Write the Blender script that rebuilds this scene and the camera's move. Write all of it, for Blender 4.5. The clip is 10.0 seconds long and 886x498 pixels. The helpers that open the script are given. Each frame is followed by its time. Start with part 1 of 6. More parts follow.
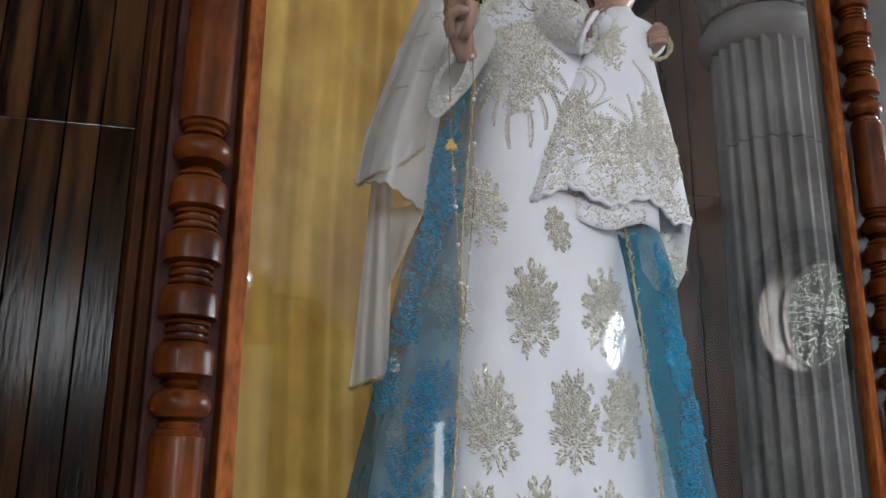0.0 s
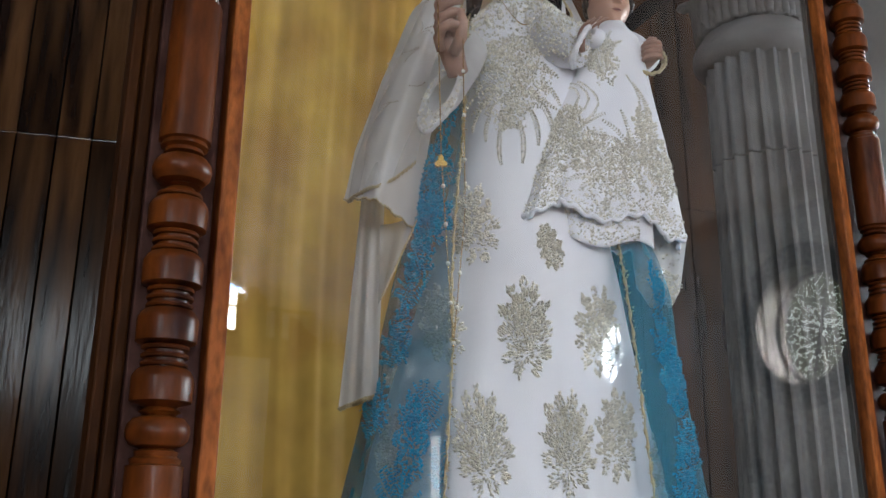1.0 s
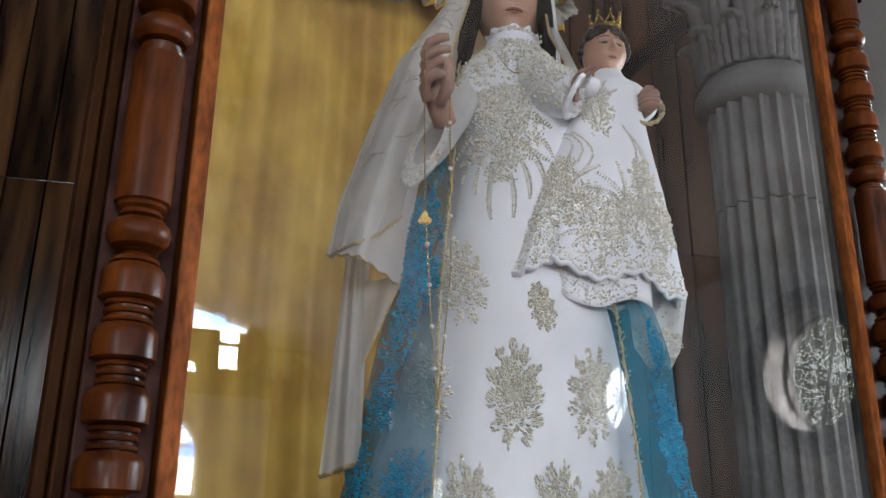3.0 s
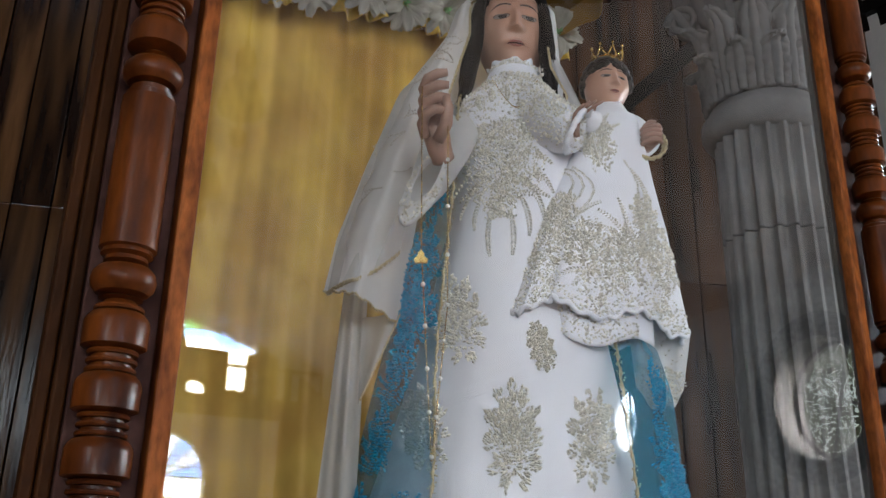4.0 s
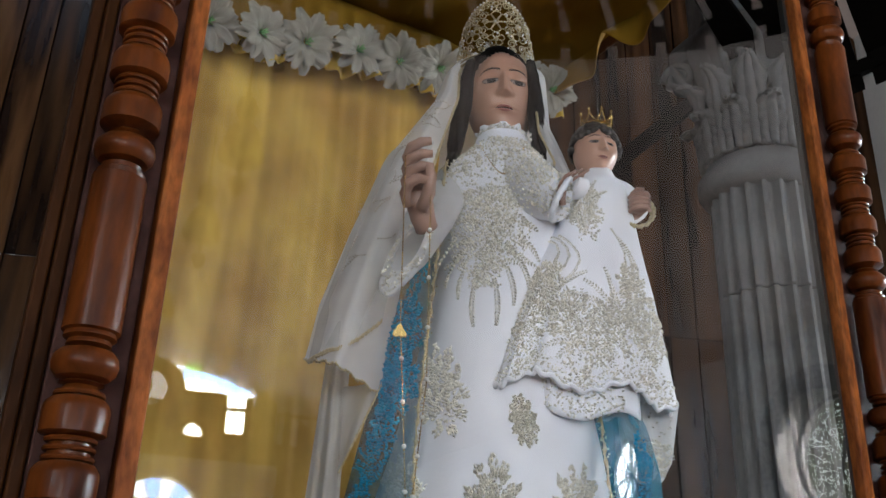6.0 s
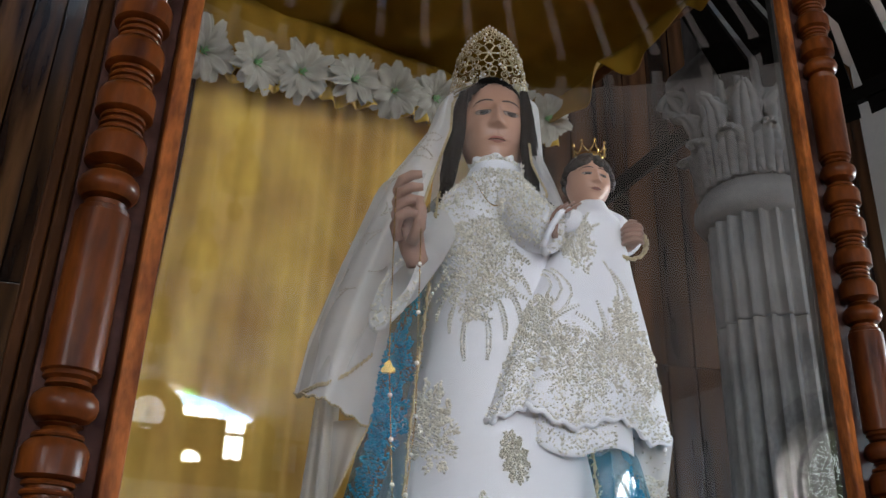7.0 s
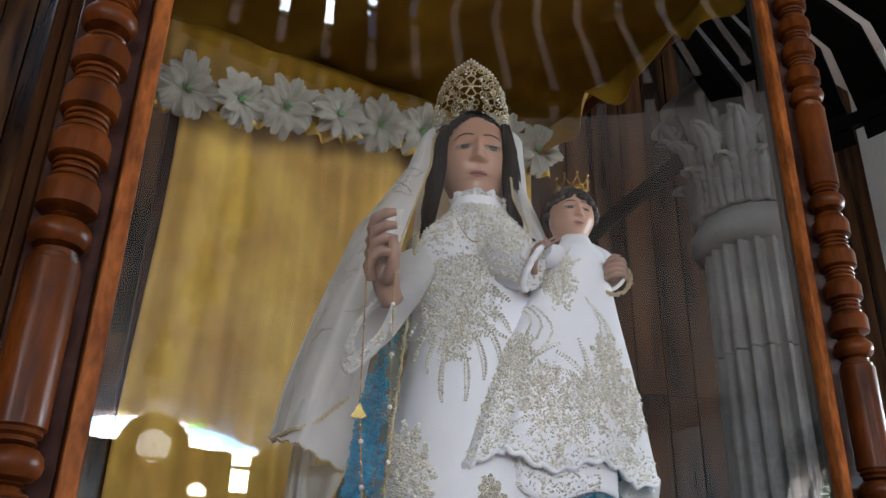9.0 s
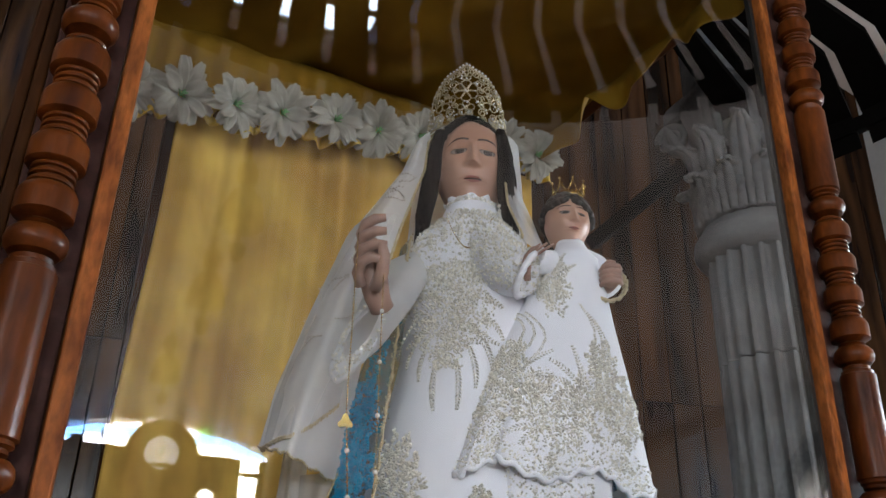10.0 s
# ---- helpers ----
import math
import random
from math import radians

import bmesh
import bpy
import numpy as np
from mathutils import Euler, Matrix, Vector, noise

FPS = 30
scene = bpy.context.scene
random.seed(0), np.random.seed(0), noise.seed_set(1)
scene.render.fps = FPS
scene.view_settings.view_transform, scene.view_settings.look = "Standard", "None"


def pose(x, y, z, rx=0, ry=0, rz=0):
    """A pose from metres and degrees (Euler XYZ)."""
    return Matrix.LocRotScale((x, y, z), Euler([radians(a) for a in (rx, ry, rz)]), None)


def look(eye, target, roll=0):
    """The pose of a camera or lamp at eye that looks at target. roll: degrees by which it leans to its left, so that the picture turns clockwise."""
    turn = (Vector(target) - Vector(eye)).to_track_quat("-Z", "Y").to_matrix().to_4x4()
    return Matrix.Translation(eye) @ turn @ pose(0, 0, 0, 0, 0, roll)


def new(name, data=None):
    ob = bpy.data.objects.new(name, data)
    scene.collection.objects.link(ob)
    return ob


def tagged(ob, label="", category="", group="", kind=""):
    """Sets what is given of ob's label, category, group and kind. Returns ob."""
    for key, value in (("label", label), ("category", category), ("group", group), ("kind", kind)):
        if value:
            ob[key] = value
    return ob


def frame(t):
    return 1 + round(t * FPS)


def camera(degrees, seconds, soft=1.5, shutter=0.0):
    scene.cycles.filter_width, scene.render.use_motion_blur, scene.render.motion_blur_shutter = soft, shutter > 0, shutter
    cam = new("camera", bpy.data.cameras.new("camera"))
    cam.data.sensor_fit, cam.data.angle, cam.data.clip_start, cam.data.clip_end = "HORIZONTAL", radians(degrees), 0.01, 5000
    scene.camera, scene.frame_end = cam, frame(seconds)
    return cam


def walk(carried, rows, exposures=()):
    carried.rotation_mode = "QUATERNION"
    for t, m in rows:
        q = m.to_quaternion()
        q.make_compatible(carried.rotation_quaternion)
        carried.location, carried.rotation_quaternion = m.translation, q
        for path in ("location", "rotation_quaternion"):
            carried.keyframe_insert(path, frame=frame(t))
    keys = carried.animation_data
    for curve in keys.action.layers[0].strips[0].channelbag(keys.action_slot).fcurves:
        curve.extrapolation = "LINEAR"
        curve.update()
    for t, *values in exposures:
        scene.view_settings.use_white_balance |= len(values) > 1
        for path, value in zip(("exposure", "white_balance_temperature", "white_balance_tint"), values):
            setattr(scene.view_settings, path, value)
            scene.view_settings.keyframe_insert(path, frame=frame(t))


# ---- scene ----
cam = camera(52.5, 10.0)
PATH = [
    (0, (0.064, -0.321, 1.323), (0.03, 1.605, 1.863), 0.5),
    (0.5, (0.071, -0.311, 1.333), (0.038, 1.611, 1.885), 0.5),
    (1, (0.075, -0.296, 1.341), (0.047, 1.622, 1.906), 0.4),
    (1.5, (0.08, -0.279, 1.352), (0.056, 1.634, 1.934), 0.3),
    (2, (0.087, -0.262, 1.362), (0.063, 1.645, 1.962), 0.4),
    (2.5, (0.096, -0.245, 1.378), (0.066, 1.656, 2.001), 0.5),
    (4, (0.125, -0.221, 1.432), (0.061, 1.657, 2.117), 1.1),
    (4.5, (0.135, -0.219, 1.446), (0.066, 1.651, 2.151), 1.4),
    (5, (0.142, -0.217, 1.458), (0.072, 1.646, 2.182), 1.5),
    (5.5, (0.151, -0.218, 1.471), (0.079, 1.636, 2.218), 1.7),
    (7, (0.174, -0.214, 1.502), (0.097, 1.609, 2.32), 1.9),
    (7.5, (0.184, -0.211, 1.513), (0.104, 1.602, 2.353), 1.8),
    (8, (0.196, -0.209, 1.521), (0.111, 1.597, 2.375), 1.6),
    (8.5, (0.212, -0.2, 1.526), (0.12, 1.599, 2.393), 1.5),
    (9, (0.225, -0.192, 1.532), (0.128, 1.605, 2.405), 1.4),
    (9.5, (0.243, -0.18, 1.536), (0.134, 1.612, 2.417), 1.5),
    (10, (0.254, -0.172, 1.541), (0.135, 1.617, 2.426), 1.6),
]
walk(cam, [(t, look(eye, target, roll)) for t, eye, target, roll in PATH])

# ---- world, sun and window light ----
world = bpy.data.worlds.new("world")
scene.world = world
world.use_nodes = True
_wn = world.node_tree
_sky = _wn.nodes.new("ShaderNodeTexSky")
_sky.sky_type = "NISHITA"
_sky.sun_disc = False
_sky.sun_elevation = radians(26)
_sky.sun_rotation = radians(4)
_wn.links.new(_sky.outputs[0], _wn.nodes["Background"].inputs[0])
_wn.nodes["Background"].inputs[1].default_value = 0.15

# axes of the nave: a runs from the altar to the gallery, b from the camera's side to the far wall
AX = Vector((0.6, -0.8, 0.0))
BX = Vector((0.8, 0.6, 0.0))


def nave(a, b, z):
    return AX * a + BX * b + Vector((0, 0, z))


NAVE = Matrix(((0.6, 0.8, 0, 0), (-0.8, 0.6, 0, 0), (0, 0, 1, 0), (0, 0, 0, 1)))


def lamp(name, kind, m, energy, color=(1, 1, 1), size=(1, 1)):
    data = bpy.data.lights.new(name, kind)
    data.energy, data.color = energy, color
    if kind == "AREA":
        data.shape, data.size, data.size_y = "RECTANGLE", size[0], size[1]
    ob = new(name, data)
    ob.matrix_world = m
    return ob


SUN_DIR = Vector((-0.06, -0.92, -0.45))
_sun = lamp("sun", "SUN", look((8, 12, 9), Vector((8, 12, 9)) + SUN_DIR), 5.0, (1.0, 0.95, 0.88))
_sun.data.angle = radians(0.5)
# daylight that enters by the gallery glazing, the round windows and unseen tall side windows
lamp("gallery_daylight", "AREA", look(nave(11.25, 1.4, 4.32), nave(1.0, 1.2, 3.95)), 620, (0.93, 0.97, 1.0), (4.0, 1.25))
lamp("arched_window_daylight", "AREA", look(nave(11.1, 1.76, 2.62), nave(1.0, 1.5, 2.4)), 75, (0.9, 0.96, 1.0), (1.2, 1.1))
# the one at a 0.36 is unseen, added to light from the right
for _a, _z, _r, _e in ((0.36, 2.58, 0.40, 115), (4.92, 2.74, 0.31, 16), (9.28, 3.23, 0.17, 7), (9.97, 3.17, 0.17, 7)):
    _l = lamp("round_window_daylight", "AREA", look(nave(_a, 5.02, _z), nave(_a, 0, _z)), _e, (0.82, 0.925, 1.0), (2 * _r, 2 * _r))
    _l.data.shape = "DISK"
# added lamp outside that brightens the leafy window's reveal and the foliage
lamp("reveal_fill_lamp", "AREA", look(nave(1.5, 5.9, 3.5), nave(2.75, 4.95, 2.55)), 380, (0.95, 0.97, 1.0), (0.8, 0.8))
# the far two side windows are added only to light the nave
for _a, _z, _e, _w, _h in ((2.5, 2.9, 44, 1.4, 0.8), (7.4, 2.45, 170, 1.0, 1.7), (9.4, 2.45, 250, 1.0, 1.7)):
    lamp("unseen_side_daylight", "AREA", look(nave(_a, -3.1, _z), nave(_a - 0.9, 1.6, 3.9)), _e, (0.82, 0.925, 1.0), (_w, _h))
# sky over the two roof lights, and the bright doorway far down the nave
for _a, _b, _w, _d, _e in ((1.9, 1.0, 0.9, 1.2, 60), (-1.98, -0.25, 0.75, 0.7, 70)):
    lamp("roof_light_daylight", "AREA", look(nave(_a, _b, 5.05), nave(_a + 0.01, _b, 3.0)), _e, (0.72, 0.86, 1.0), (_w, _d))
lamp("doorway_daylight", "AREA", look(nave(8.38, 4.775, 1.6), nave(8.38, 0, 1.6)), 5, (0.95, 0.98, 1.0), (0.3, 1.3))
lamp("tree_skylight", "AREA", look(nave(4.6, 8.6, 3.6), nave(2.7, 5.0, 2.6)), 170, (0.95, 1.0, 0.9), (4.5, 4.5))
scene.view_settings.exposure = 0.68

# ---- materials ----


def nodes_of(name):
    m = bpy.data.materials.new(name)
    m.use_nodes = True
    return m, m.node_tree, m.node_tree.nodes["Principled BSDF"]


def paint(name, c1, c2, rough=0.5, metal=0.0, scale=6.0, stretch=(1, 1, 1), bump=0.1, fine=60.0, sheen=0.0, coat=0.0,
          per_object=0.0, rough2=None, through_light=0.0, grain=0.45, spec=0.5, sharp=(0.3, 0.72)):
    """Two-scale procedural surface: broad stains between c1 and c2, fine grain, bump."""
    m, t, p = nodes_of(name)
    n, l = t.nodes, t.links
    co = n.new("ShaderNodeTexCoord")
    mp = n.new("ShaderNodeMapping")
    mp.inputs["Scale"].default_value = stretch
    l.new(co.outputs["Object"], mp.inputs[0])
    big = n.new("ShaderNodeTexNoise")
    big.inputs["Scale"].default_value, big.inputs["Detail"].default_value = scale, 6
    l.new(mp.outputs[0], big.inputs[0])
    small = n.new("ShaderNodeTexNoise")
    small.inputs["Scale"].default_value, small.inputs["Detail"].default_value = fine, 3
    l.new(mp.outputs[0], small.inputs[0])
    mix = n.new("ShaderNodeMixRGB")
    ramp = n.new("ShaderNodeValToRGB")
    ramp.color_ramp.elements[0].position, ramp.color_ramp.elements[1].position = sharp
    l.new(big.outputs[0], ramp.inputs[0])
    l.new(ramp.outputs[0], mix.inputs[0])
    mix.inputs[1].default_value, mix.inputs[2].default_value = (*c1, 1), (*c2, 1)
    gr = n.new("ShaderNodeMixRGB")
    gr.blend_type = "MULTIPLY"
    gr.inputs[0].default_value = grain
    l.new(mix.outputs[0], gr.inputs[1])
    gramp = n.new("ShaderNodeValToRGB")
    gramp.color_ramp.elements[0].position, gramp.color_ramp.elements[1].position = 0.3, 0.62
    gramp.color_ramp.elements[0].color = (0.45, 0.45, 0.45, 1)
    l.new(small.outputs[0], gramp.inputs[0])
    l.new(gramp.outputs[0], gr.inputs[2])
    out = gr.outputs[0]
    if per_object:
        inf = n.new("ShaderNodeObjectInfo")
        hsv = n.new("ShaderNodeHueSaturation")
        mr = n.new("ShaderNodeMapRange")
        mr.inputs["To Min"].default_value, mr.inputs["To Max"].default_value = 1 - per_object, 1 + per_object
        l.new(inf.outputs["Random"], mr.inputs["Value"])
        l.new(mr.outputs[0], hsv.inputs["Value"])
        l.new(out, hsv.inputs["Color"])
        out = hsv.outputs[0]
        add = n.new("ShaderNodeVectorMath")
        add.operation = "ADD"
        sc = n.new("ShaderNodeMath")
        sc.operation = "MULTIPLY"
        sc.inputs[1].default_value = 37.0
        l.new(inf.outputs["Random"], sc.inputs[0])
        l.new(co.outputs["Object"], add.inputs[0])
        l.new(sc.outputs[0], add.inputs[1])
        l.new(add.outputs[0], mp.inputs[0])
    l.new(out, p.inputs["Base Color"])
    if rough2 is None:
        rough2 = min(1.0, rough + 0.15)
    rr = n.new("ShaderNodeMapRange")
    rr.inputs["To Min"].default_value, rr.inputs["To Max"].default_value = rough, rough2
    l.new(big.outputs[0], rr.inputs["Value"])
    l.new(rr.outputs[0], p.inputs["Roughness"])
    p.inputs["Metallic"].default_value = metal
    p.inputs["Specular IOR Level"].default_value = spec
    p.inputs["Sheen Weight"].default_value = sheen
    p.inputs["Coat Weight"].default_value = coat
    p.inputs["Coat Roughness"].default_value = 0.12
    if bump:
        b = n.new("ShaderNodeBump")
        b.inputs["Strength"].default_value = bump
        b.inputs["Distance"].default_value = 0.004
        l.new(small.outputs[0], b.inputs["Height"])
        l.new(b.outputs[0], p.inputs["Normal"])
    if through_light:
        tr = n.new("ShaderNodeBsdfTranslucent")
        l.new(out, tr.inputs[0])
        mx = n.new("ShaderNodeMixShader")
        mx.inputs[0].default_value = through_light
        l.new(p.outputs[0], mx.inputs[1])
        l.new(tr.outputs[0], mx.inputs[2])
        l.new(mx.outputs[0], n["Material Output"].inputs[0])
    return m


def sheer(name, c, clear):
    """Thin woven cloth that lets part of the view through its mesh."""
    m = paint(name, c, tuple(v * 0.86 for v in c), 0.8, scale=9, bump=0.1, fine=300, sheen=0.2, through_light=0.4, grain=0.08)
    n, l = m.node_tree.nodes, m.node_tree.links
    last = n["Material Output"].inputs[0].links[0].from_socket
    tp = n.new("ShaderNodeBsdfTransparent")
    mx = n.new("ShaderNodeMixShader")
    noi = n.new("ShaderNodeTexNoise")
    co = n.new("ShaderNodeTexCoord")
    noi.inputs["Scale"].default_value = 14.0
    l.new(co.outputs["Object"], noi.inputs[0])
    mr = n.new("ShaderNodeMapRange")
    mr.inputs["To Min"].default_value, mr.inputs["To Max"].default_value = clear * 0.5, min(1, clear * 1.5)
    l.new(noi.outputs[0], mr.inputs["Value"])
    l.new(mr.outputs[0], mx.inputs[0])
    l.new(last, mx.inputs[1])
    l.new(tp.outputs[0], mx.inputs[2])
    l.new(mx.outputs[0], n["Material Output"].inputs[0])
    return m


def pane_glass(name, ior=1.75, tint=(1, 1, 1)):
    m, t, p = nodes_of(name)
    n, l = t.nodes, t.links
    n.remove(p)
    fr = n.new("ShaderNodeFresnel")
    fr.inputs["IOR"].default_value = ior
    tp = n.new("ShaderNodeBsdfTransparent")
    tp.inputs[0].default_value = (*tint, 1)
    gl = n.new("ShaderNodeBsdfGlossy")
    gl.inputs["Roughness"].default_value = 0.0
    mx = n.new("ShaderNodeMixShader")
    l.new(fr.outputs[0], mx.inputs[0])
    l.new(tp.outputs[0], mx.inputs[1])
    l.new(gl.outputs[0], mx.inputs[2])
    l.new(mx.outputs[0], n["Material Output"].inputs[0])
    return m


POST_WOOD = paint("varnished_red_wood", (0.17, 0.042, 0.007), (0.022, 0.004, 0.0012), 0.26, scale=7, stretch=(3, 3, 0.8), bump=0.12, fine=45, coat=0.04, spec=0.13)
FRAME_WOOD = paint("orange_frame_wood", (0.42, 0.125, 0.026), (0.11, 0.024, 0.006), 0.4, scale=14, stretch=(2, 2, 0.6), bump=0.25, fine=80, spec=0.12, grain=0.8)
BACK_WOOD = paint("dusty_red_wood", (0.10, 0.045, 0.036), (0.025, 0.007, 0.005), 0.5, scale=16, bump=0.15, fine=90, spec=0.08)
MOULD_WOOD = paint("brown_moulding_wood", (0.06, 0.02, 0.0055), (0.012, 0.004, 0.0015), 0.45, scale=8, stretch=(2, 2, 0.5), bump=0.1, spec=0.05)
PLANK_WOOD = paint("dark_plank_wood", (0.06, 0.026, 0.0105), (0.006, 0.002, 0.001), 0.08, scale=3.5, stretch=(5, 5, 0.55), bump=0.3, fine=14, per_object=0.45, rough2=0.26, spec=0.14, sharp=(0.38, 0.64))
JOINT_DARK = paint("dark_joint", (0.012, 0.009, 0.007), (0.006, 0.005, 0.004), 0.9, bump=0)
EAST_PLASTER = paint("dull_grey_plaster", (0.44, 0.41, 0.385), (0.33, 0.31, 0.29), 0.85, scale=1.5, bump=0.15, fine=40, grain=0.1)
PLASTER = paint("white_plaster", (0.78, 0.77, 0.75), (0.68, 0.67, 0.66), 0.85, scale=1.5, bump=0.15, fine=40, grain=0.08)
# unseen wall, coloured dark to keep its bright haze off the planks
WEST_PLASTER = paint("darkened_west_plaster", (0.15, 0.12, 0.10), (0.09, 0.07, 0.06), 0.8, scale=1.5, bump=0.1, fine=40)
VAULT_PAINT = paint("grey_vault_plaster", (0.80, 0.71, 0.65), (0.40, 0.32, 0.29), 0.85, scale=1.1, bump=0.1, fine=30, grain=0.12)
FLOOR_TILE = paint("terracotta_floor", (0.42, 0.28, 0.2), (0.32, 0.2, 0.14), 0.4, scale=3, bump=0.1)
STONE = paint("grey_column_stone", (0.19, 0.187, 0.183), (0.095, 0.093, 0.093), 0.9, scale=5, bump=0.4, fine=70, spec=0.2)
DARK_BOARD = paint("black_stained_board", (0.004, 0.003, 0.0025), (0.0025, 0.002, 0.0015), 0.8, scale=5, bump=0.1, spec=0.03)
CURTAIN = paint("mustard_satin_curtain", (0.62, 0.395, 0.075), (0.33, 0.16, 0.028), 0.55, scale=3.2, stretch=(1.9, 1.9, 1.1), bump=0.06, fine=13, grain=0.28, spec=0.2, through_light=0.12)
# the yellow satin again, with the shade under the roof put into its colour
SHADED_YELLOW = paint("shaded_yellow_satin", (0.25, 0.135, 0.01), (0.165, 0.08, 0.006), 0.6, scale=6, bump=0.05, fine=200, spec=0.2)
YELLOW = paint("yellow_satin", (0.72, 0.48, 0.05), (0.58, 0.34, 0.03), 0.4, scale=8, bump=0.05, fine=200, sheen=0.3, through_light=0.25)
GOWN = paint("white_satin", (0.84, 0.83, 0.86), (0.78, 0.77, 0.81), 0.5, scale=6, bump=0.04, fine=320, sheen=0.3, grain=0.08)
BLUE = sheer("sheer_turquoise_organza", (0.0, 0.26, 0.40), 0.50)
TULLE = sheer("white_tulle", (0.84, 0.82, 0.81), 0.10)
TULLE_THIN = sheer("thin_white_tulle", (0.84, 0.82, 0.81), 0.38)
SEQUIN = paint("silver_gold_sequin", (0.93, 0.89, 0.80), (0.74, 0.68, 0.56), 0.16, metal=0.25, scale=90, bump=0, fine=400, rough2=0.5)
GOLD_TRIM = paint("gold_thread", (0.66, 0.55, 0.34), (0.48, 0.37, 0.20), 0.4, metal=0.4, scale=120, bump=0.4, fine=400)
GOLD = paint("polished_gold", (0.85, 0.6, 0.22), (0.7, 0.45, 0.13), 0.18, metal=1.0, scale=30, bump=0)
SILVER_GILT = paint("pale_gilt_filigree", (0.62, 0.52, 0.33), (0.42, 0.33, 0.18), 0.25, metal=0.9, scale=40, bump=0)
SKIN = paint("painted_plaster_flesh", (0.50, 0.285, 0.20), (0.41, 0.21, 0.14), 0.32, scale=7, bump=0.02, fine=80, grain=0.08)
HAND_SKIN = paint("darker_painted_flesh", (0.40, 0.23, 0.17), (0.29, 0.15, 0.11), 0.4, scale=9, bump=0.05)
HAIR = paint("black_hair", (0.007, 0.0055, 0.005), (0.003, 0.0025, 0.0025), 0.6, scale=4, stretch=(14, 14, 1), bump=0.5, fine=20, spec=0.06)
BROWN_HAIR = paint("dark_brown_painted_hair", (0.016, 0.009, 0.006), (0.009, 0.005, 0.0035), 0.45, scale=12, bump=0.4)
SCLERA = paint("ivory_eye_paint", (0.30, 0.25, 0.23), (0.26, 0.21, 0.19), 0.2, bump=0, grain=0.05)
LIP = paint("rose_paint", (0.36, 0.13, 0.105), (0.31, 0.10, 0.08), 0.3, bump=0)
IRIS = paint("dark_eye_paint", (0.02, 0.011, 0.007), (0.012, 0.007, 0.005), 0.35, bump=0)
BROW = paint("brown_brow_paint", (0.045, 0.022, 0.014), (0.03, 0.015, 0.01), 0.5, bump=0)
PEARL = paint("pearl", (0.85, 0.82, 0.76), (0.78, 0.74, 0.68), 0.2, bump=0)
PETAL = paint("white_silk_petal", (0.45, 0.42, 0.355), (0.32, 0.29, 0.235), 0.6, scale=20, bump=0.05, through_light=0.3, grain=0.08)
STAMEN = paint("green_flower_centre", (0.20, 0.42, 0.16), (0.12, 0.28, 0.10), 0.6, scale=60, bump=0.2)
IRON = paint("dark_iron", (0.03, 0.028, 0.026), (0.02, 0.018, 0.017), 0.5, metal=0.5, bump=0.1)
CLOCK_FACE = paint("white_dial_glow", (0.8, 0.79, 0.76), (0.74, 0.73, 0.7), 0.3, bump=0)
# the dial's glow is added emission, in place of light passing through it
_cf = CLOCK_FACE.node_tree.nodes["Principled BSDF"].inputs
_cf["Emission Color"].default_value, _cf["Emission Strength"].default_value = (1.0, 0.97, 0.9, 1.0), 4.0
GALLERY_WALL = paint("ochre_gallery_paint", (0.26, 0.17, 0.05), (0.16, 0.105, 0.03), 0.8, scale=3, bump=0.1)
# ochre at half the gallery paint's value: the dimness is in the colour
DIM_OCHRE = paint("dimmed_ochre_paint", (0.13, 0.085, 0.025), (0.07, 0.046, 0.014), 0.8, scale=3, bump=0.1)
DARK_RING = paint("dark_grey_ring_paint", (0.035, 0.035, 0.04), (0.02, 0.02, 0.025), 0.8, scale=6, bump=0.1)
LEAF = paint("green_leaf", (0.24, 0.26, 0.12), (0.05, 0.065, 0.02), 0.12, scale=4, bump=0, through_light=0.5)


def vary_islands(m, low, high):
    """Each separate stitch gets its own brightness."""
    n, l = m.node_tree.nodes, m.node_tree.links
    p = n["Principled BSDF"]
    src = p.inputs["Base Color"].links[0].from_socket
    geo, mr, mul = n.new("ShaderNodeNewGeometry"), n.new("ShaderNodeMapRange"), n.new("ShaderNodeMixRGB")
    mr.inputs["To Min"].default_value, mr.inputs["To Max"].default_value = low, high
    l.new(geo.outputs["Random Per Island"], mr.inputs["Value"])
    mul.blend_type, mul.inputs[0].default_value = "MULTIPLY", 1.0
    l.new(src, mul.inputs[1])
    l.new(mr.outputs[0], mul.inputs[2])
    l.new(mul.outputs[0], p.inputs["Base Color"])


vary_islands(SEQUIN, 0.72, 1.12)
GLASS = pane_glass("case_glass", 1.66)
BLUE_PANE = pane_glass("blue_stained_pane", 1.45, (0.22, 0.46, 1.0))
GREEN_PANE = pane_glass("green_stained_pane", 1.45, (0.28, 0.75, 0.22))
CLEAR_PANE = pane_glass("clear_stained_pane", 1.45, (0.95, 0.97, 1.0))
AMBER_PANE = pane_glass("amber_stained_pane", 1.45, (1.0, 0.75, 0.25))

# ---- mesh helpers ----


def mesh_of(name, bm, mats, smooth=True):
    me = bpy.data.meshes.new(name)
    if smooth:
        for e in bm.edges:
            if len(e.link_faces) == 2 and e.calc_face_angle(0.0) > 0.62:
                e.smooth = False
    bm.to_mesh(me)
    bm.free()
    for m in (mats if isinstance(mats, (list, tuple)) else [mats]):
        me.materials.append(m)
    if smooth:
        for p in me.polygons:
            p.use_smooth = True
    return me


